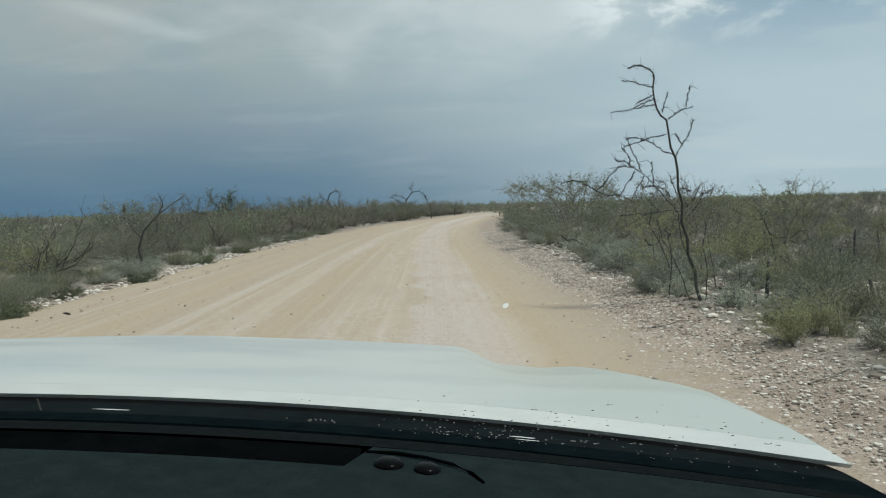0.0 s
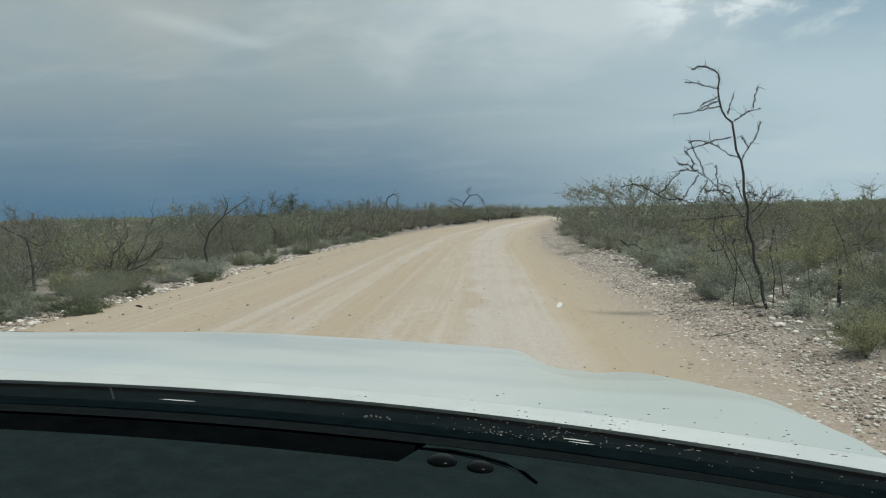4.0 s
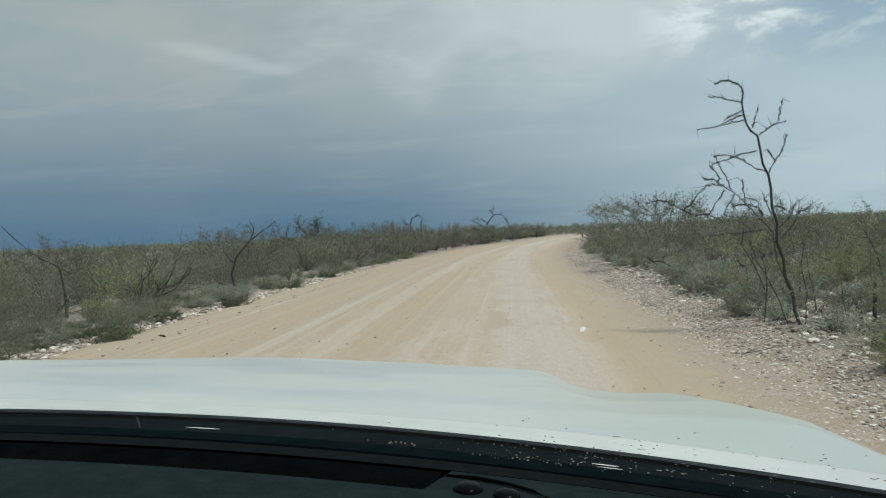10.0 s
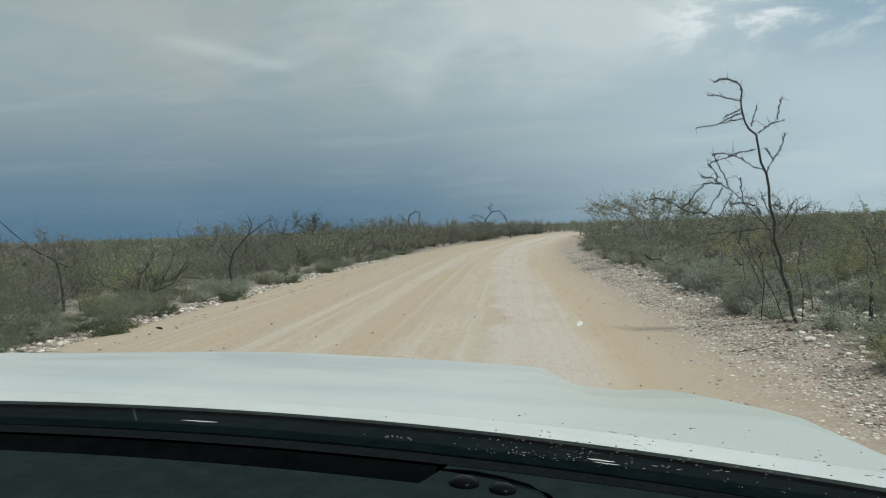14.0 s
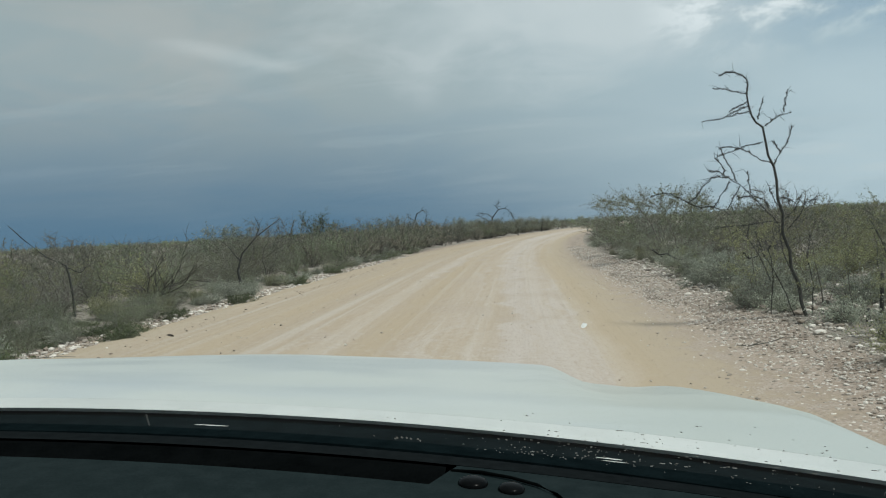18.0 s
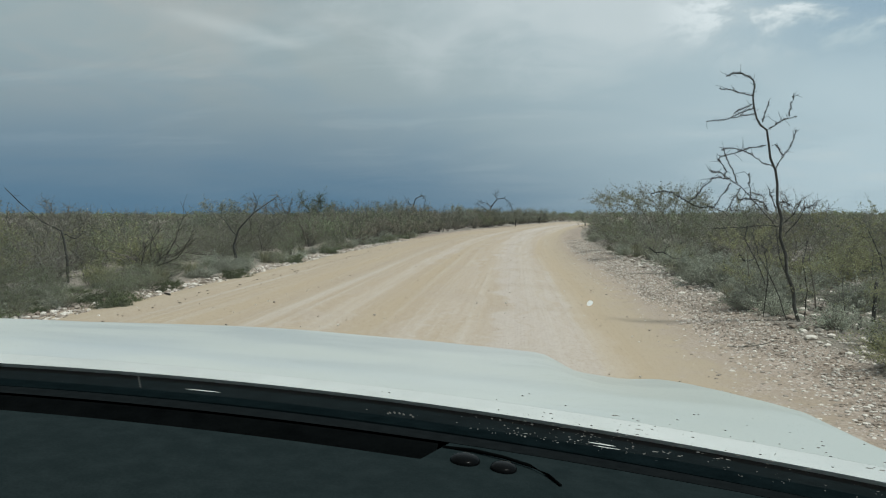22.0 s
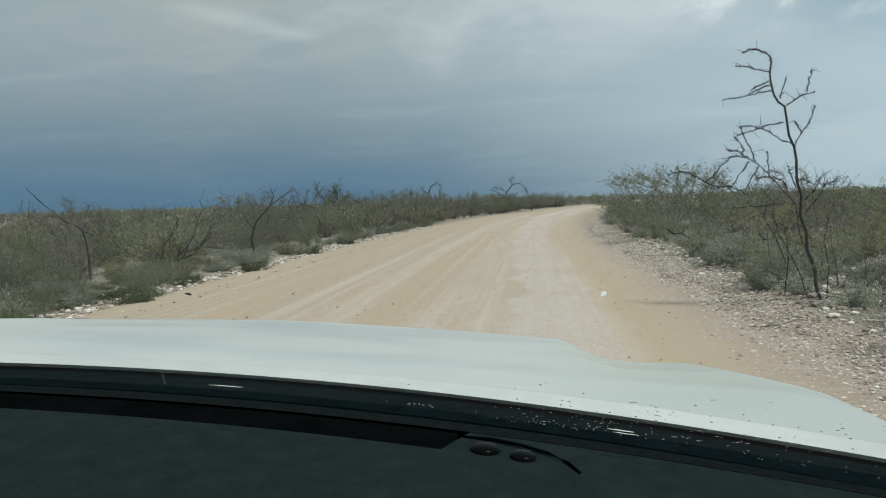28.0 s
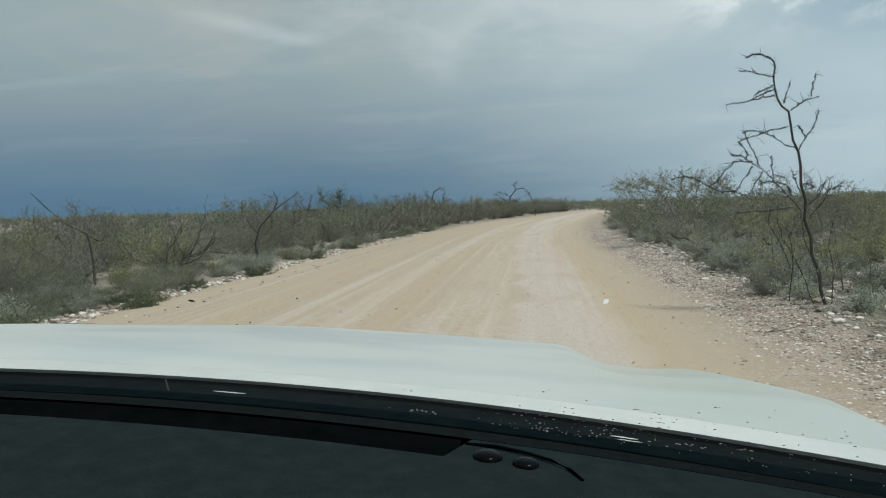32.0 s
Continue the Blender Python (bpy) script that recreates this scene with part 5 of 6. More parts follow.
for x, y, turn, seed in ((4.15, 22.6, -14, 45), (6.9, 18.6, -30, 46), (5.3, 19.6, 24, 47), (8.8, 20.5, -10, 48), (4.5, 26.4, 160, 49)):
    woody("dead_snag", at_ground(x, y, turn) @ Matrix.Scale(0.62, 4), "dark dead branch fallen across low shrubs", "dead tree",
          [(-1.1, 0.98), (-0.85, 0.76), (-0.55, 0.80), (-0.1, 0.52), (0.2, 0.55), (0.5, 0.26), (0.8, 0.22), (1.1, 0.0)],
          [[(-0.7, 0.64), (-0.9, 0.85), (-1.3, 1.02)], [(-0.1, 0.5), (-0.3, 0.30), (-0.55, 0.0)], [(0.1, 0.45), (0.3, 0.7), (0.7, 0.75)], [(-0.5, 0.78), (-0.4, 1.0), (-0.55, 1.25)]], 0.036, 6, 0.35, 0, 0.03, None, seed)
# snags on the left bank
woody("dead_snag", at_ground(-9.5, 17.9, 28), "dead leaning snag among the bushes", "dead tree",
      [(0, 0), (0.0, 0.5), (-0.05, 0.95), (-0.1, 1.15), (-0.45, 1.35), (-0.85, 1.75), (-1.1, 2.05)],
      [[(-0.1, 1.1), (0.15, 1.0), (0.35, 1.1)], [(0.3, 0), (0.4, 0.4), (0.55, 0.75)], [(0.3, 0.05), (0.25, 0.4), (0.15, 0.8)]], 0.030, 3, 0.25, 0, 0.03, None, 41)
woody("dead_snag", at_ground(-8.3, 24.0, 22), "dead snag with a slanting limb", "dead tree",
      [(0, 0), (-0.1, 0.6), (0.05, 1.1), (0.5, 1.6), (1.2, 2.1)], [[(0.0, 0.9), (-0.3, 1.3), (-0.5, 1.5)], [(0.5, 1.6), (0.6, 1.9), (0.5, 2.2)]], 0.045, 4, 0.4, 1, 0.05, M["leaf_olive"], 42)
woody("dead_snag", at_ground(-12.5, 15.0, 36), "bare slanting thorn branch over the bushes", "dead tree",
      [(0, 0), (0.2, 0.8), (0.5, 1.4), (0.9, 2.0)], [[(0.2, 0.8), (0.0, 1.3), (-0.1, 1.7)]], 0.03, 4, 0.35, 0, 0.04, None, 43)
for x, y, turn, s, seed in ((-11.4, 20.4, 30, 0.72, 71), (-14.6, 25.0, 24, 0.85, 72), (-8.9, 27.5, 15, 0.80, 73), (-11.0, 33.0, 12, 0.95, 74), (-8.6, 38.0, 8, 0.85, 75),
                            (-9.6, 47.0, 5, 1.0, 76), (-15.8, 19.2, 40, 0.75, 77), (-12.2, 40.0, -12, 1.1, 78), (-8.4, 54.0, 0, 1.05, 79), (7.4, 25.0, -20, 0.9, 80), (9.6, 29.0, -25, 0.95, 81), (12.5, 27.0, -30, 0.85, 82)):
    woody("thorn_bush", at_ground(x, y, turn) @ Matrix.Scale(s, 4), "grey crooked thorn bush, almost leafless, above the scrub", "bush",
          [(0, 0), (0.05, 0.5), (-0.08, 0.95), (0.02, 1.4), (0.22, 1.75), (0.30, 2.15)],
          [[(0, 0.35), (-0.35, 0.85), (-0.55, 1.35), (-0.95, 1.75), (-1.25, 1.72)], [(-0.05, 0.9), (0.35, 1.25), (0.80, 1.45), (1.10, 1.80)], [(0.0, 0.2), (0.40, 0.70), (0.62, 1.20), (1.10, 1.42)],
           [(0.02, 1.4), (-0.25, 1.75), (-0.30, 2.20), (-0.60, 2.35)], [(-0.45, 1.1), (-0.35, 1.55), (-0.55, 1.95)], [(0.6, 1.35), (0.55, 1.75), (0.75, 2.05)], [(0.0, 0.1), (-0.5, 0.5), (-0.95, 1.0), (-1.2, 1.05)]],
          0.034, 30, 0.5, 3, 0.035, M["leaf_dusk"], seed, bark="twig_dark", depth=0.9)
for x, y, seed, s in ((-11.3, 64.0, 51, 1.0), (-9.2, 61.0, 52, 0.85), (-17.0, 62.0, 53, 1.25), (-5.9, 93.0, 61, 1.25), (-16.0, 40.0, 54, 0.85), (9.0, 92.0, 55, 1.1), (-3.4, 84.0, 56, 1.2), (0.2, 88.0, 57, 1.2), (-6.0, 74.0, 58, 0.9), (-1.5, 92.0, 59, 1.1), (3.5, 100.0, 60, 1.2)):
    woody("round_bush", at_ground(x, y, rng.uniform(-40, 40)) @ Matrix.Diagonal((s * 1.25, s * 1.25, s * (0.95 if seed < 55 or seed == 58 else 0.66), 1.0)), "dark rounded thorn bush standing above the scrub", "bush",
          [(0, 0), (0, 0.8), (0.1, 1.5), (0.2, 2.4)],
          [[(0, 0.5), (-0.6, 1.2), (-1.2, 2.0)], [(0, 0.5), (0.6, 1.3), (1.3, 1.9)], [(0, 0.8), (-0.3, 1.7), (-0.6, 2.6)], [(0, 0.8), (0.5, 1.7), (0.7, 2.6)], [(-0.3, 0.8), (-0.9, 1.1), (-1.5, 1.3)], [(0.3, 0.9), (1.0, 1.2), (1.6, 1.4)]],
          0.036, 60, 0.8, 14 if seed != 53 else 9, 0.085, M["leaf_dusk"] if seed != 53 else M["leaf_lush"], seed, depth=1.2)


woody("bent_tree", at_ground(-3.1, 96.0, 0), "bare tree bent over in an arch beyond the road's bend", "tree",
      [(0, 0), (-0.2, 1.2), (0.1, 2.5), (0.9, 3.5), (1.8, 3.6), (2.6, 2.9), (3.0, 1.9)],
      [[(0.1, 2.5), (-0.7, 3.0), (-1.5, 3.1)], [(-0.1, 1.8), (-1.0, 2.3), (-1.9, 2.9)], [(0.9, 3.5), (0.5, 4.0), (0.9, 4.3)], [(0, 0.6), (0.8, 1.6), (1.5, 2.4)], [(-0.1, 1.0), (-0.9, 1.5), (-1.6, 1.6)]],
      0.10, 22, 0.8, 4, 0.07, M["leaf_dusk"], 95, depth=0.9)
woody("bent_tree", at_ground(-9.3, 70.0, 0), "bare crooked tree whose top curls back", "tree",
      [(0, 0), (0.1, 1.5), (-0.4, 2.3), (-0.2, 3.0), (0.4, 3.3), (0.8, 2.9), (0.6, 2.3)],
      [[(0.1, 1.5), (0.8, 2.0), (1.4, 2.2)], [(0.0, 0.8), (-0.7, 1.6), (-1.3, 2.0)], [(-0.4, 2.3), (-0.9, 2.6), (-1.2, 3.0)], [(0, 0.4), (0.6, 1.2), (1.2, 1.5)]],
      0.08, 20, 0.7, 4, 0.06, M["leaf_dusk"], 96, depth=0.8)


def stake(x, y, tall, lean, seed, r=0.028):
    rr = random.Random(seed)
    ob = thing("dead_stump", at_ground(x, y), "short broken dead stump", "stump")
    tv, tf = [], []
    tube(tv, tf, limb(rr, (0, 0, 0), (lean, rr.uniform(-0.1, 0.1), 1), tall, 4, 0, 0.06), r, r * 0.7, 6)
    part("stem", mesh_of("stem", tv, tf, M["bark_dark"], True), None, ob)


for i, (x, y, h, lean) in enumerate(((4.35, 13.2, 0.62, 0.0), (4.15, 13.1, 0.22, 0.05), (6.6, 15.2, 0.6, 0.05), (7.0, 15.6, 0.9, 0.15), (5.4, 12.6, 0.4, -0.1), (8.4, 17.0, 0.8, 0.0))):
    stake(x, y, h, lean, 60 + i)


def fallen(x, y, turn, length, seed, r=0.0095):
    rr = random.Random(seed)
    ob = thing("fallen_branch", at_ground(x, y, turn, 0.0), "dry fallen branch lying on the gravel", "branch")
    tv, tf = [], []
    line = limb(rr, (0, 0, r), (1, 0, 0.02), length, 6, 0.0, 0.16)
    for p in line:
        p.z = max(r * 0.8, min(p.z, 0.14))
    tube(tv, tf, line, r, r * 0.35, 6)
    for _ in range(4):
        i = rr.randint(1, 4)
        tube(tv, tf, limb(rr, line[i], (0.7, rr.choice((-1, 1)) * 0.8, 0.25), length * 0.25, 3, 0.0, 0.15), r * 0.5, r * 0.2, 4)
    part("stick", mesh_of("stick", tv, tf, M["twig_grey"], True), None, ob)


for i, (x, y, turn, ln) in enumerate(((2.35, 12.6, -28, 0.75), (3.5, 11.0, 22, 0.6), (-7.5, 13.0, 12, 1.2), (-7.9, 12.4, 170, 0.8), (4.2, 21.0, 160, 1.6), (5.0, 20.2, 10, 1.3), (2.9, 9.6, 40, 0.5))):
    fallen(x, y, turn, ln, 80 + i)


def stone_data(seed):
    rr = random.Random(seed)
    bm_ = bmesh.new()
    bmesh.ops.create_icosphere(bm_, subdivisions=1, radius=0.5)
    sx, sy, sz = rr.uniform(0.8, 1.3), rr.uniform(0.7, 1.1), rr.uniform(0.45, 0.75)
    for v in bm_.verts:
        q = rr.uniform(0.78, 1.12)
        v.co = Vector((v.co.x * sx * q, v.co.y * sy * q, v.co.z * sz * q))
    me = bpy.data.meshes.new("stone")
    bm_.to_mesh(me)
    bm_.free()
    me.materials.append(M["stone"] if seed % 4 else M["stone_dark"])
    return me


def surface(x, y):
    """Where a stone lies: on the ground, or on the thin sand sheet of the road."""
    u_ = x - float(bend(y))
    e_ = min(1.0, max(0.0, (abs(u_ + 2.4) - 4.6) / 0.7))
    return spot(x, y) + max(0.0, 0.014 - 0.03 * e_ * e_)


SHAPES = [stone_data(i) for i in range(10)]


def stone_spot(rr):
    """A place and a size for a stone: most on the right-hand gravel, some on the left edge and among the shrubs."""
    w = rr.random()
    y = 1.5 + 43.5 * rr.random() ** 1.6
    if w < 0.05:
        y = 3.0 - 33.0 * rr.random()
    if w < 0.80:
        u_ = ROAD_RIGHT - 0.15 + 2.3 * (0.6 * rr.random() + 0.4 * rr.random())
        s = 0.011 + 0.048 * rr.random() ** 3.0
    elif w < 0.88:
        u_ = ROAD_LEFT - 0.7 + 0.9 * rr.random()
        s = 0.03 + 0.13 * rr.random() ** 3
    elif w < 0.985:
        u_ = VERGE_RIGHT + 7.0 * rr.random()
        y = 9.0 + 22 * rr.random()
        s = 0.04 + 0.14 * rr.random() ** 2.5
    else:
        u_ = rr.uniform(ROAD_LEFT, ROAD_RIGHT)
        s = 0.018 + 0.03 * rr.random() ** 2
    return u_ + float(bend(y)), y, s


rr = random.Random(8)
for i in range(290):
    x, y, s = stone_spot(rr)
    s *= 1.25
    ob = new("stone", rr.choice(SHAPES))
    ob.parent = ground
    ob.matrix_world = Matrix.Translation((x, y, surface(x, y) + s * 0.12)) @ Matrix.Rotation(rr.uniform(0, 6.28), 4, "Z") @ Matrix.Scale(s, 4)
rr = random.Random(19)
for x, y, s in ((3.05, 17.4, 0.34), (3.3, 17.1, 0.2), (5.3, 15.6, 0.36), (5.0, 15.0, 0.22), (6.6, 17.6, 0.34), (7.5, 19.2, 0.4), (5.9, 13.9, 0.3), (6.4, 14.6, 0.24), (3.3, 20.4, 0.22), (8.6, 18.4, 0.4), (4.7, 14.5, 0.2),
                (-7.7, 12.0, 0.34), (-7.9, 12.5, 0.26), (-7.5, 14.6, 0.2), (-7.4, 18.9, 0.22), (-7.3, 23.4, 0.26), (-7.5, 27.0, 0.3)):
    ob = new("rock", SHAPES[rr.choice((1, 2, 3, 5, 6, 7, 9))])
    tagged(ob, "pale limestone rock lying on stony soil", "rock", "pale rocks beside the road")
    ob.matrix_world = Matrix.Translation((x, y, surface(x, y) + s * 0.05)) @ Matrix.Rotation(rr.uniform(0, 6.28), 4, "Z") @ Matrix.Scale(s * 0.52, 4)
clods = []
for i in range(70):
    y = 11.0 + 24.0 * i / 70 + rr.uniform(-0.2, 0.2)
    clods.append((float(bend(y)) - 6.0 + 0.012 * (y - 11.0) + rr.gauss(0, 0.16), y, rr.uniform(0.022, 0.055)))
for i in range(45):
    y = 8.0 + 26.0 * rr.random()
    clods.append((float(bend(y)) + rr.uniform(-6.4, 1.6), y, rr.uniform(0.012, 0.024)))
pieces = [(np.array([v.co[:] for v in me.vertices]), np.array([p.vertices[:] for p in me.polygons])) for me in SHAPES]
vv, ff, off = [], [], 0
for i in range(68000):
    x, y, s = stone_spot(rr)
    v, f = rr.choice(pieces)
    w = rr.uniform(0, 6.28)
    rot = np.array([[math.cos(w), -math.sin(w), 0], [math.sin(w), math.cos(w), 0], [0, 0, 1]]) * s * 0.85
    vv.append(v @ rot.T + np.array([x, y, surface(x, y) + s * (0.02 + 0.16 * rr.random())]))
    ff.append(f + off)
    off += len(v)
cv, cf, coff = [], [], 0
for x, y, s in clods:
    v, f = rr.choice(pieces)
    cv.append(v * s * np.array([1.2, 1.2, 0.8]) + np.array([x, y, surface(x, y) + s * 0.1]))
    cf.append(f + coff)
    coff += len(v)
tagged(new("dung_clods", array_mesh("dung_clods", np.concatenate(cv), np.concatenate(cf), M["stone_dark"], False)), "small dark clods and droppings scattered over the sand road", "clods", kind="stuff")
gravel_ob = new("loose_gravel", array_mesh("loose_gravel", np.concatenate(vv), np.concatenate(ff), M["stone"], False))
tagged(gravel_ob, "pale loose stones and gravel beside the road", "gravel", kind="stuff")


# ---- the white pickup standing on the other side of the road ----
pick = thing("pickup_truck", pose(-4.10, 5.55, 0.125, 0, 0, 0.0), "white double-cab pickup with black roof rack, parked on the road", "car")
HALF, AXLE_F, AXLE_R, WR = 0.915, 1.58, -1.50, 0.385


def pick_half(y):
    """Half the body's width along its length: rounded at the nose."""
    if y > 1.75:
        return HALF - 0.34 * ((y - 1.75) / 0.75) ** 2.2
    return HALF


def pick_low(y):
    low = 0.46
    for ax in (AXLE_F, AXLE_R):
        d = abs(y - ax)
        if d < 0.47:
            low = max(low, WR + math.sqrt(0.47 ** 2 - d * d) * 0.97)
    return low


def pick_top(y):
    if y > 0.98:
        s = (y - 0.98) / 1.5
        return 1.16 - 0.04 * s - 0.11 * max(0.0, s) ** 3
    return 1.12


def body_ring(y):
    w, lo, top = pick_half(y), pick_low(y), pick_top(y)
    shoulder = top - 0.05 if y < 0.98 else top - 0.10
    pts = [(0.30, lo), (w - 0.13, lo), (w - 0.03, lo + 0.01), (w - 0.012, max(lo + 0.03, 0.62)), (w, max(lo + 0.05, 0.80)), (w - 0.004, max(lo + 0.07, 0.96)),
           (w - 0.022, shoulder), (w - 0.055, top - 0.012), (w - 0.12, top), (w - 0.40, top + (0.02 if y > 0.98 else 0.0)), (0.0, top + (0.03 if y > 0.98 else 0.0))]
    return pts


def side_shell(name, y0, y1, steps, mat, label=""):
    """Both flanks and the top of a stretch of the body."""
    bm_ = bmesh.new()
    lines = []
    for i in range(steps + 1):
        y = y0 + (y1 - y0) * i / steps
        pr = body_ring(y)
        lines.append([bm_.verts.new((x, y, z)) for x, z in pr] + [bm_.verts.new((-x, y, z)) for x, z in reversed(pr[:-1])])
    for a, c in zip(lines, lines[1:]):
        for i in range(len(a) - 1):
            bm_.faces.new((a[i], a[i + 1], c[i + 1], c[i]))
    for cap in (lines[0], lines[-1]):
        bm_.faces.new(cap)
    return part(name, bm_, mat, pick, label)


side_shell("front_body", 0.78, 2.44, 60, M["paint_white"], "white bonnet and front wings")
side_shell("cab_body", -0.98, 0.78, 30, M["paint_white"])
side_shell("load_bed", -2.70, -1.02, 48, M["paint_white"])


def flank(y, z):
    """The flank's distance from the middle at this place."""
    if z > 1.12:
        return 0.862 - 0.30 * (z - 1.12) - 0.10 * max(0.0, z - 1.6)
    pr = body_ring(y)
    for (x0, z0), (x1, z1) in zip(pr[2:], pr[3:]):
        if z0 <= z <= z1:
            return x0 + (x1 - x0) * (z - z0) / max(1e-6, z1 - z0)
    return pr[4][0]


def flank_panel(name, poly, out, thick, mat, parent, side_, label="", cuts=4):
    """A flat-ish panel of the flank: its outline in (along, up), laid on the flank and given thickness."""
    bm_ = bmesh.new()
    line = []
    for (y0, z0), (y1, z1) in zip(poly, poly[1:] + poly[:1]):
        for s in range(cuts):
            line.append((y0 + (y1 - y0) * s / cuts, z0 + (z1 - z0) * s / cuts))
    o_ = [bm_.verts.new((side_ * (flank(y, z) + out), y, z)) for y, z in line]
    i_ = [bm_.verts.new((side_ * (flank(y, z) + out - thick), y, z)) for y, z in line]
    cy, cz = sum(p[0] for p in line) / len(line), sum(p[1] for p in line) / len(line)
    co = bm_.verts.new((side_ * (flank(cy, cz) + out), cy, cz))
    ci = bm_.verts.new((side_ * (flank(cy, cz) + out - thick), cy, cz))
    n_ = len(line)
    for i in range(n_):
        j = (i + 1) % n_
        bm_.faces.new((o_[i], o_[j], co))
        bm_.faces.new((i_[i], ci, i_[j]))
        bm_.faces.new((o_[i], i_[i], i_[j], o_[j]))
    return part(name, bm_, mat, parent, label, smooth=False)


FRONT_WINDOW = [(-0.02, 1.135), (0.70, 1.135), (0.80, 1.165), (0.66, 1.30), (0.44, 1.47), (0.22, 1.61), (0.06, 1.675), (-0.14, 1.70)]
REAR_WINDOW = [(-0.14, 1.135), (-0.27, 1.70), (-0.62, 1.70), (-0.80, 1.60), (-0.93, 1.30), (-0.88, 1.135)]
FRAME = {
    "window_pillar": [(-0.14, 1.12), (-0.02, 1.12), (-0.14, 1.71), (-0.27, 1.71)],
    "front_pillar": [(0.95, 1.13), (0.80, 1.14), (0.66, 1.30), (0.44, 1.47), (0.22, 1.61), (0.06, 1.675), (0.10, 1.76), (0.30, 1.68), (0.55, 1.52), (0.80, 1.32)],
    "rear_pillar": [(-0.88, 1.12), (-0.93, 1.30), (-0.80, 1.60), (-0.62, 1.70), (-0.66, 1.77), (-0.90, 1.74), (-1.00, 1.50), (-1.02, 1.12)],
    "roof_rail": [(0.06, 1.672), (-0.14, 1.70), (-0.27, 1.70), (-0.64, 1.70), (-0.68, 1.775), (-0.25, 1.795), (0.10, 1.765)],
}
for side_ in (-1, 1):
    for name_, poly in FRAME.items():
        flank_panel(name_, poly, 0.0, 0.05, M["paint_white"], pick, side_)
    for name_, poly in (("front_window", FRONT_WINDOW), ("rear_window", REAR_WINDOW)):
        flank_panel(name_, poly, -0.012, 0.004, M["glass_tinted"], pick, side_, "tinted side window")
    # doors with their seams, handles
    for name_, y0, y1, hy in (("front_door", -0.10, 0.93, 0.06), ("rear_door", -1.00, -0.115, -0.83)):
        door = flank_panel(name_, [(y0, 0.56), (y1 - 0.12, 0.56), (y1, 0.80), (y1, 1.06), (y0, 1.06)], 0.004, 0.012, M["paint_white"], pick, side_)
        for seam in ([(y0 - 0.012, 0.55), (y0, 0.55), (y0, 1.09), (y0 - 0.012, 1.09)], [(y0, 0.545), (y1 - 0.12, 0.545), (y1 - 0.12, 0.555), (y0, 0.555)]):
            flank_panel("seam", seam, 0.0025, 0.004, M["seam"], door, side_)
        bm = bmesh.new()
        xo = flank(hy, 0.98)
        box(bm, (side_ * (xo - 0.01), hy - 0.105, 0.945), (side_ * (xo + 0.012), hy + 0.105, 1.015))
        part("handle_recess", bm, M["seam"], door, bevel=0.01)
        bm = bmesh.new()
        box(bm, (side_ * (xo + 0.02), hy - 0.10, 0.975), (side_ * (xo + 0.042), hy + 0.10, 1.005))
        part("door_handle", bm, M["chrome"], door, "chrome door handle", bevel=0.008)
    flank_panel("belt_strip", [(-0.95, 1.105), (0.90, 1.105), (0.90, 1.13), (-0.95, 1.13)], 0.004, 0.02, M["rubber"], pick, side_)
    flank_panel("side_badge", [(0.985, 0.94), (1.15, 0.94), (1.15, 0.965), (0.985, 0.965)], 0.006, 0.008, M["chrome"], pick, side_)
    flank_panel("seam", [(0.94, 0.58), (0.952, 0.58), (0.952, 1.10), (0.94, 1.10)], 0.003, 0.004, M["seam"], pick, side_)
    # wheel-arch lip and dark liner
    for ax in (AXLE_F, AXLE_R):
        bm = bmesh.new()
        arc = []
        for i in range(25):
            w = math.pi * i / 24
            y, z = ax + 0.462 * math.cos(w), WR + 0.455 * math.sin(w)
            arc.append([bm.verts.new((side_ * (pick_half(y) - d), y + e * math.cos(w), z + e * math.sin(w))) for d, e in ((0.02, 0.0), (-0.008, 0.006), (0.0, 0.03), (0.35, -0.02))])
        for a, c in zip(arc, arc[1:]):
            for j in range(4):
                bm.faces.new((a[j], a[(j + 1) % 4], c[(j + 1) % 4], c[j]))
        part("wheel_arch", bm, M["rubber"], pick)
        wheel(pick, side_ * (HALF - 0.125), ax, WR, WR, 0.245, side_)
    # side step
    tv, tf = [], []
    tube(tv, tf, [(side_ * 0.80, 1.02, 0.44), (side_ * 0.90, 0.92, 0.40), (side_ * 0.92, 0.6, 0.39), (side_ * 0.92, -0.7, 0.39), (side_ * 0.80, -0.92, 0.42)], 0.042, 0.042, 8)
    step_ = part("side_step", mesh_of("side_step", tv, tf, M["alloy"], True), None, pick, "grey tubular side step")
    bm = bmesh.new()
    box(bm, (side_ * 0.89, -0.5, 0.425), (side_ * 0.95, 0.55, 0.436))
    part("tread", bm, M["rubber"], step_, smooth=False)
    # mirror
    bm = bmesh.new()
    bmesh.ops.create_cube(bm, size=1.0, matrix=Matrix.Translation((side_ * 1.02, 0.80, 1.19)) @ Matrix.Diagonal((0.19, 0.14, 0.175, 1)))
    bmesh.ops.bevel(bm, geom=bm.edges[:], offset=0.055, segments=4, affect="EDGES", profile=0.55)
    mir = part("mirror", bm, M["plastic_black"], pick, "black door mirror")
    bm = bmesh.new()
    box(bm, (side_ * 0.85, 0.77, 1.115), (side_ * 0.97, 0.84, 1.15))
    part("mirror_arm", bm, M["plastic_black"], mir, bevel=0.01)
    # lamps
    bm = bmesh.new()
    rows_ = []
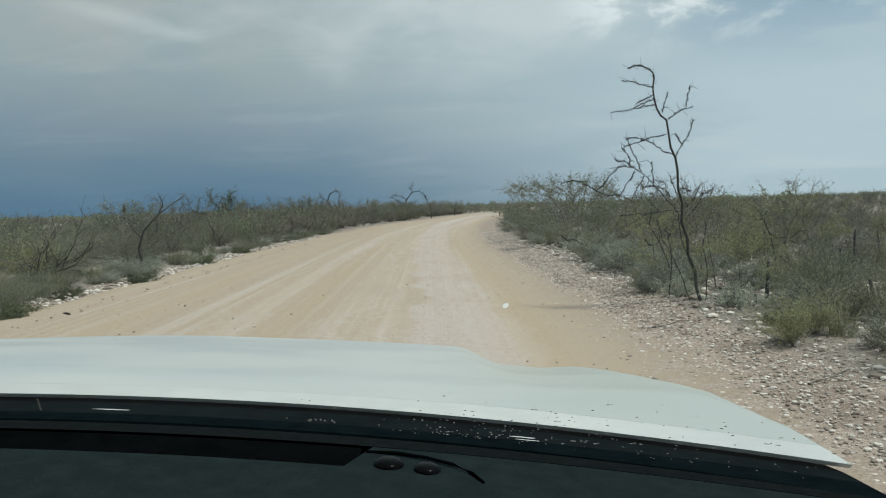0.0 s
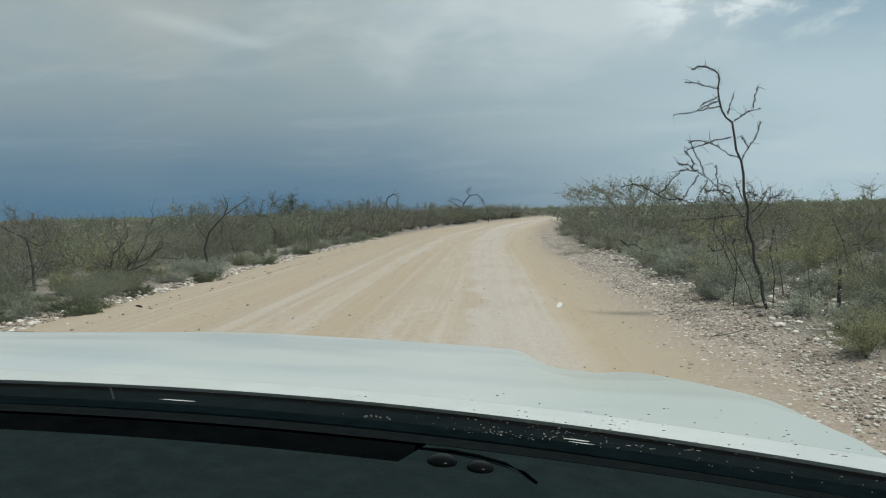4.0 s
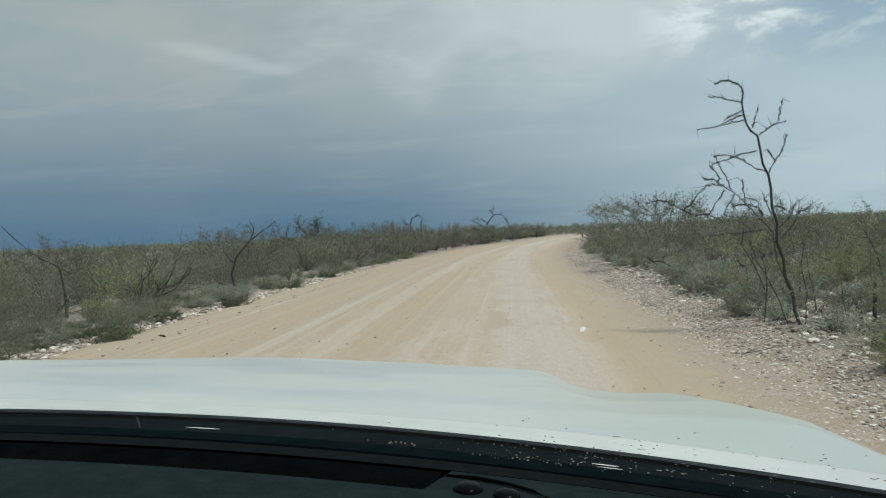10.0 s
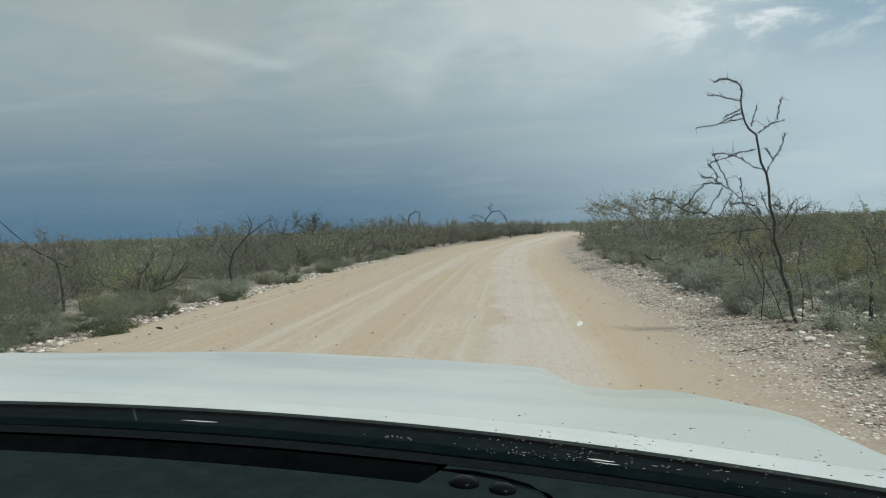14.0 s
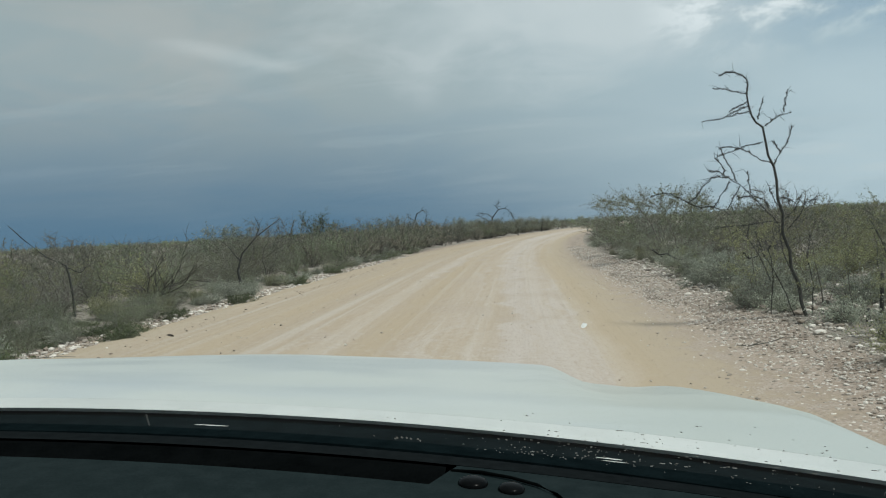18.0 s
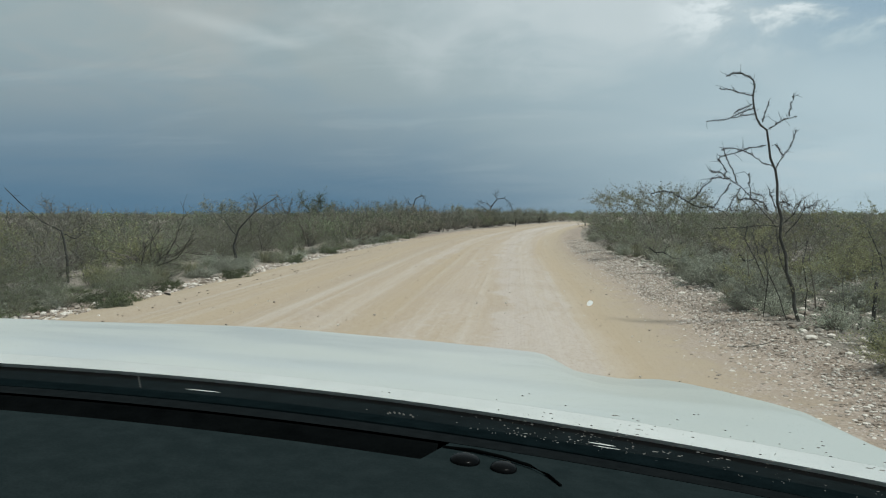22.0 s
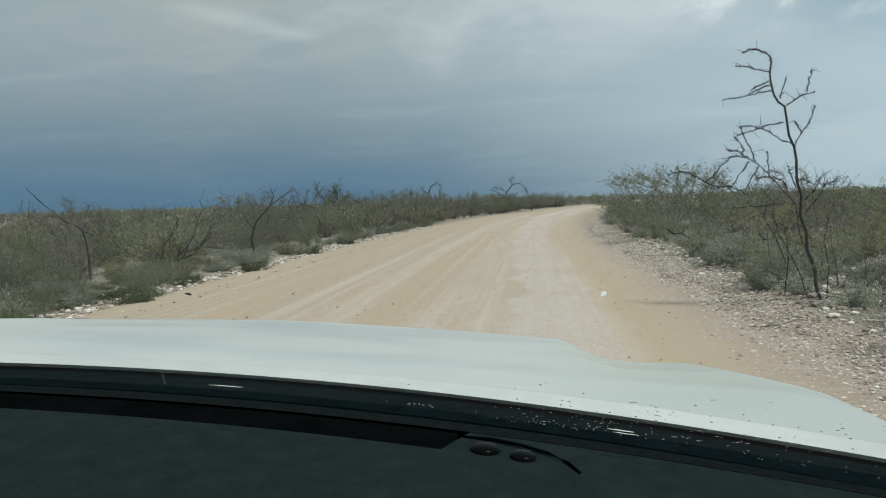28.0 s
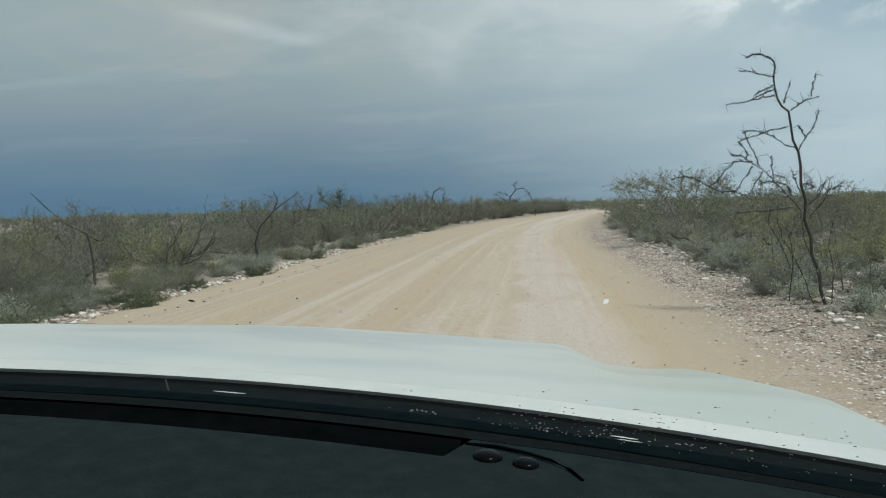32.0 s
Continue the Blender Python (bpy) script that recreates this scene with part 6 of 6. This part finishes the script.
    for i in range(9):
        y = 1.98 + 0.40 * i / 8
        rows_.append([bm.verts.new((side_ * (pick_half(y) + 0.006), y, 0.86 + 0.03 * i / 8)), bm.verts.new((side_ * (pick_half(y) + 0.008), y, 0.94)), bm.verts.new((side_ * (pick_half(y) - 0.014), y, 1.0 - 0.02 * i / 8))])
    for a, c in zip(rows_, rows_[1:]):
        for j in range(2):
            bm.faces.new((a[j], a[j + 1], c[j + 1], c[j]))
    part("headlamp", bm, M["lamp_glass"], pick, "clear headlamp")

# roof, windscreen and back window
bm = bmesh.new()
lines = []
for y, z, w in ((0.30, 1.685, 0.62), (0.10, 1.765, 0.655), (-0.10, 1.795, 0.655), (-0.40, 1.805, 0.65), (-0.70, 1.785, 0.645), (-0.92, 1.745, 0.635), (-0.96, 1.70, 0.63)):
    lines.append([bm.verts.new((x * w, y, z + 0.03 * (1 - x * x))) for x in (-1, -0.9, -0.6, -0.2, 0.2, 0.6, 0.9, 1)])
for a, c in zip(lines, lines[1:]):
    for i in range(7):
        bm.faces.new((a[i], a[i + 1], c[i + 1], c[i]))
bmesh.ops.solidify(bm, geom=bm.faces[:], thickness=0.03)
part("roof", bm, M["paint_white"], pick)
for name_, lo_, hi_ in (("windscreen", (0.98, 1.165, 0.80), (0.32, 1.68, 0.64)), ("back_window", (-0.99, 1.14, 0.76), (-0.97, 1.68, 0.62))):
    bm = bmesh.new()
    lines = []
    for i in range(7):
        s = i / 6
        y, z, w = [a + (c - a) * s for a, c in zip(lo_, hi_)]
        lines.append([bm.verts.new((x * w, y + (0.10 if name_ == "windscreen" else 0.0) * (1 - x * x) * (1 - s), z)) for x in (-1, -0.6, -0.2, 0.2, 0.6, 1)])
    for a, c in zip(lines, lines[1:]):
        for i in range(5):
            bm.faces.new((a[i], a[i + 1], c[i + 1], c[i]))
    part(name_, bm, M["glass_tinted"], pick, "tinted window")
# inside: seats, steering wheel, dashboard
for x in (-0.38, 0.38):
    for y in (-0.02, -0.72):
        bm = bmesh.new()
        box(bm, (x - 0.24, y - 0.10, 0.80), (x + 0.24, y + 0.05, 1.34))
        seat = part("seat_back", bm, M["seat_cloth"], pick, "grey cloth seat back", bevel=0.04)
        bm = bmesh.new()
        box(bm, (x - 0.13, y - 0.12, 1.37), (x + 0.13, y - 0.02, 1.56))
        part("headrest", bm, M["seat_cloth"], seat, bevel=0.03)
bm = bmesh.new()
box(bm, (-0.78, 0.55, 0.9), (0.78, 0.95, 1.15))
part("inner_dashboard", bm, M["plastic_black"], pick, bevel=0.05)
tv, tf = [], []
tube(tv, tf, [Matrix.Translation((0.38, 0.42, 1.12)) @ pose(0, 0, 0, 60, 0, 0) @ Vector((0.18 * math.cos(2 * math.pi * i / 24), 0.18 * math.sin(2 * math.pi * i / 24), 0)) for i in range(25)], 0.016, 0.016, 6)
part("steering_wheel", mesh_of("steering_wheel", tv, tf, M["plastic_black"], True), None, pick)
# nose: grille, bumper, number plate bars left plain
bm = bmesh.new()
box(bm, (-0.50, 2.40, 0.70), (0.50, 2.47, 1.0))
part("grille", bm, M["plastic_black"], pick, "dark grille", bevel=0.03)
bm = bmesh.new()
lines = []
for i in range(21):
    a = -1 + 2 * i / 20
    x = a * 0.80
    y = 2.50 - 0.62 * abs(a) ** 3.2
    lines.append([bm.verts.new((x, y - 0.10, 0.42)), bm.verts.new((x, y, 0.46)), bm.verts.new((x, y + 0.02, 0.60)), bm.verts.new((x, y - 0.01, 0.76)), bm.verts.new((x, y - 0.12, 0.80))])
for a, c in zip(lines, lines[1:]):
    for j in range(4):
        bm.faces.new((a[j], a[j + 1], c[j + 1], c[j]))
part("front_bumper", bm, M["paint_white"], pick)
# roof rack
for y in (0.02, -0.62):
    bm = bmesh.new()
    box(bm, (-0.70, y - 0.03, 1.885), (0.70, y + 0.03, 1.91))
    bar = part("rack_bar", bm, M["plastic_black"], pick, "black roof rack bar", bevel=0.008)
    for side_ in (-1, 1):
        bm = bmesh.new()
        box(bm, (side_ * 0.60, y - 0.04, 1.765), (side_ * 0.68, y + 0.04, 1.90))
        part("rack_foot", bm, M["plastic_black"], bar, bevel=0.012)
for x in (-0.66, 0.66):
    bm = bmesh.new()
    box(bm, (x - 0.02, -0.85, 1.905), (x + 0.02, 0.16, 1.93))
    part("rack_rail", bm, M["plastic_black"], pick, "black roof rack rail", bevel=0.006)
bm = bmesh.new()
box(bm, (-0.62, -2.6, 0.40), (0.62, 2.3, 0.60))
part("chassis", bm, M["seam"], pick, bevel=0.03)
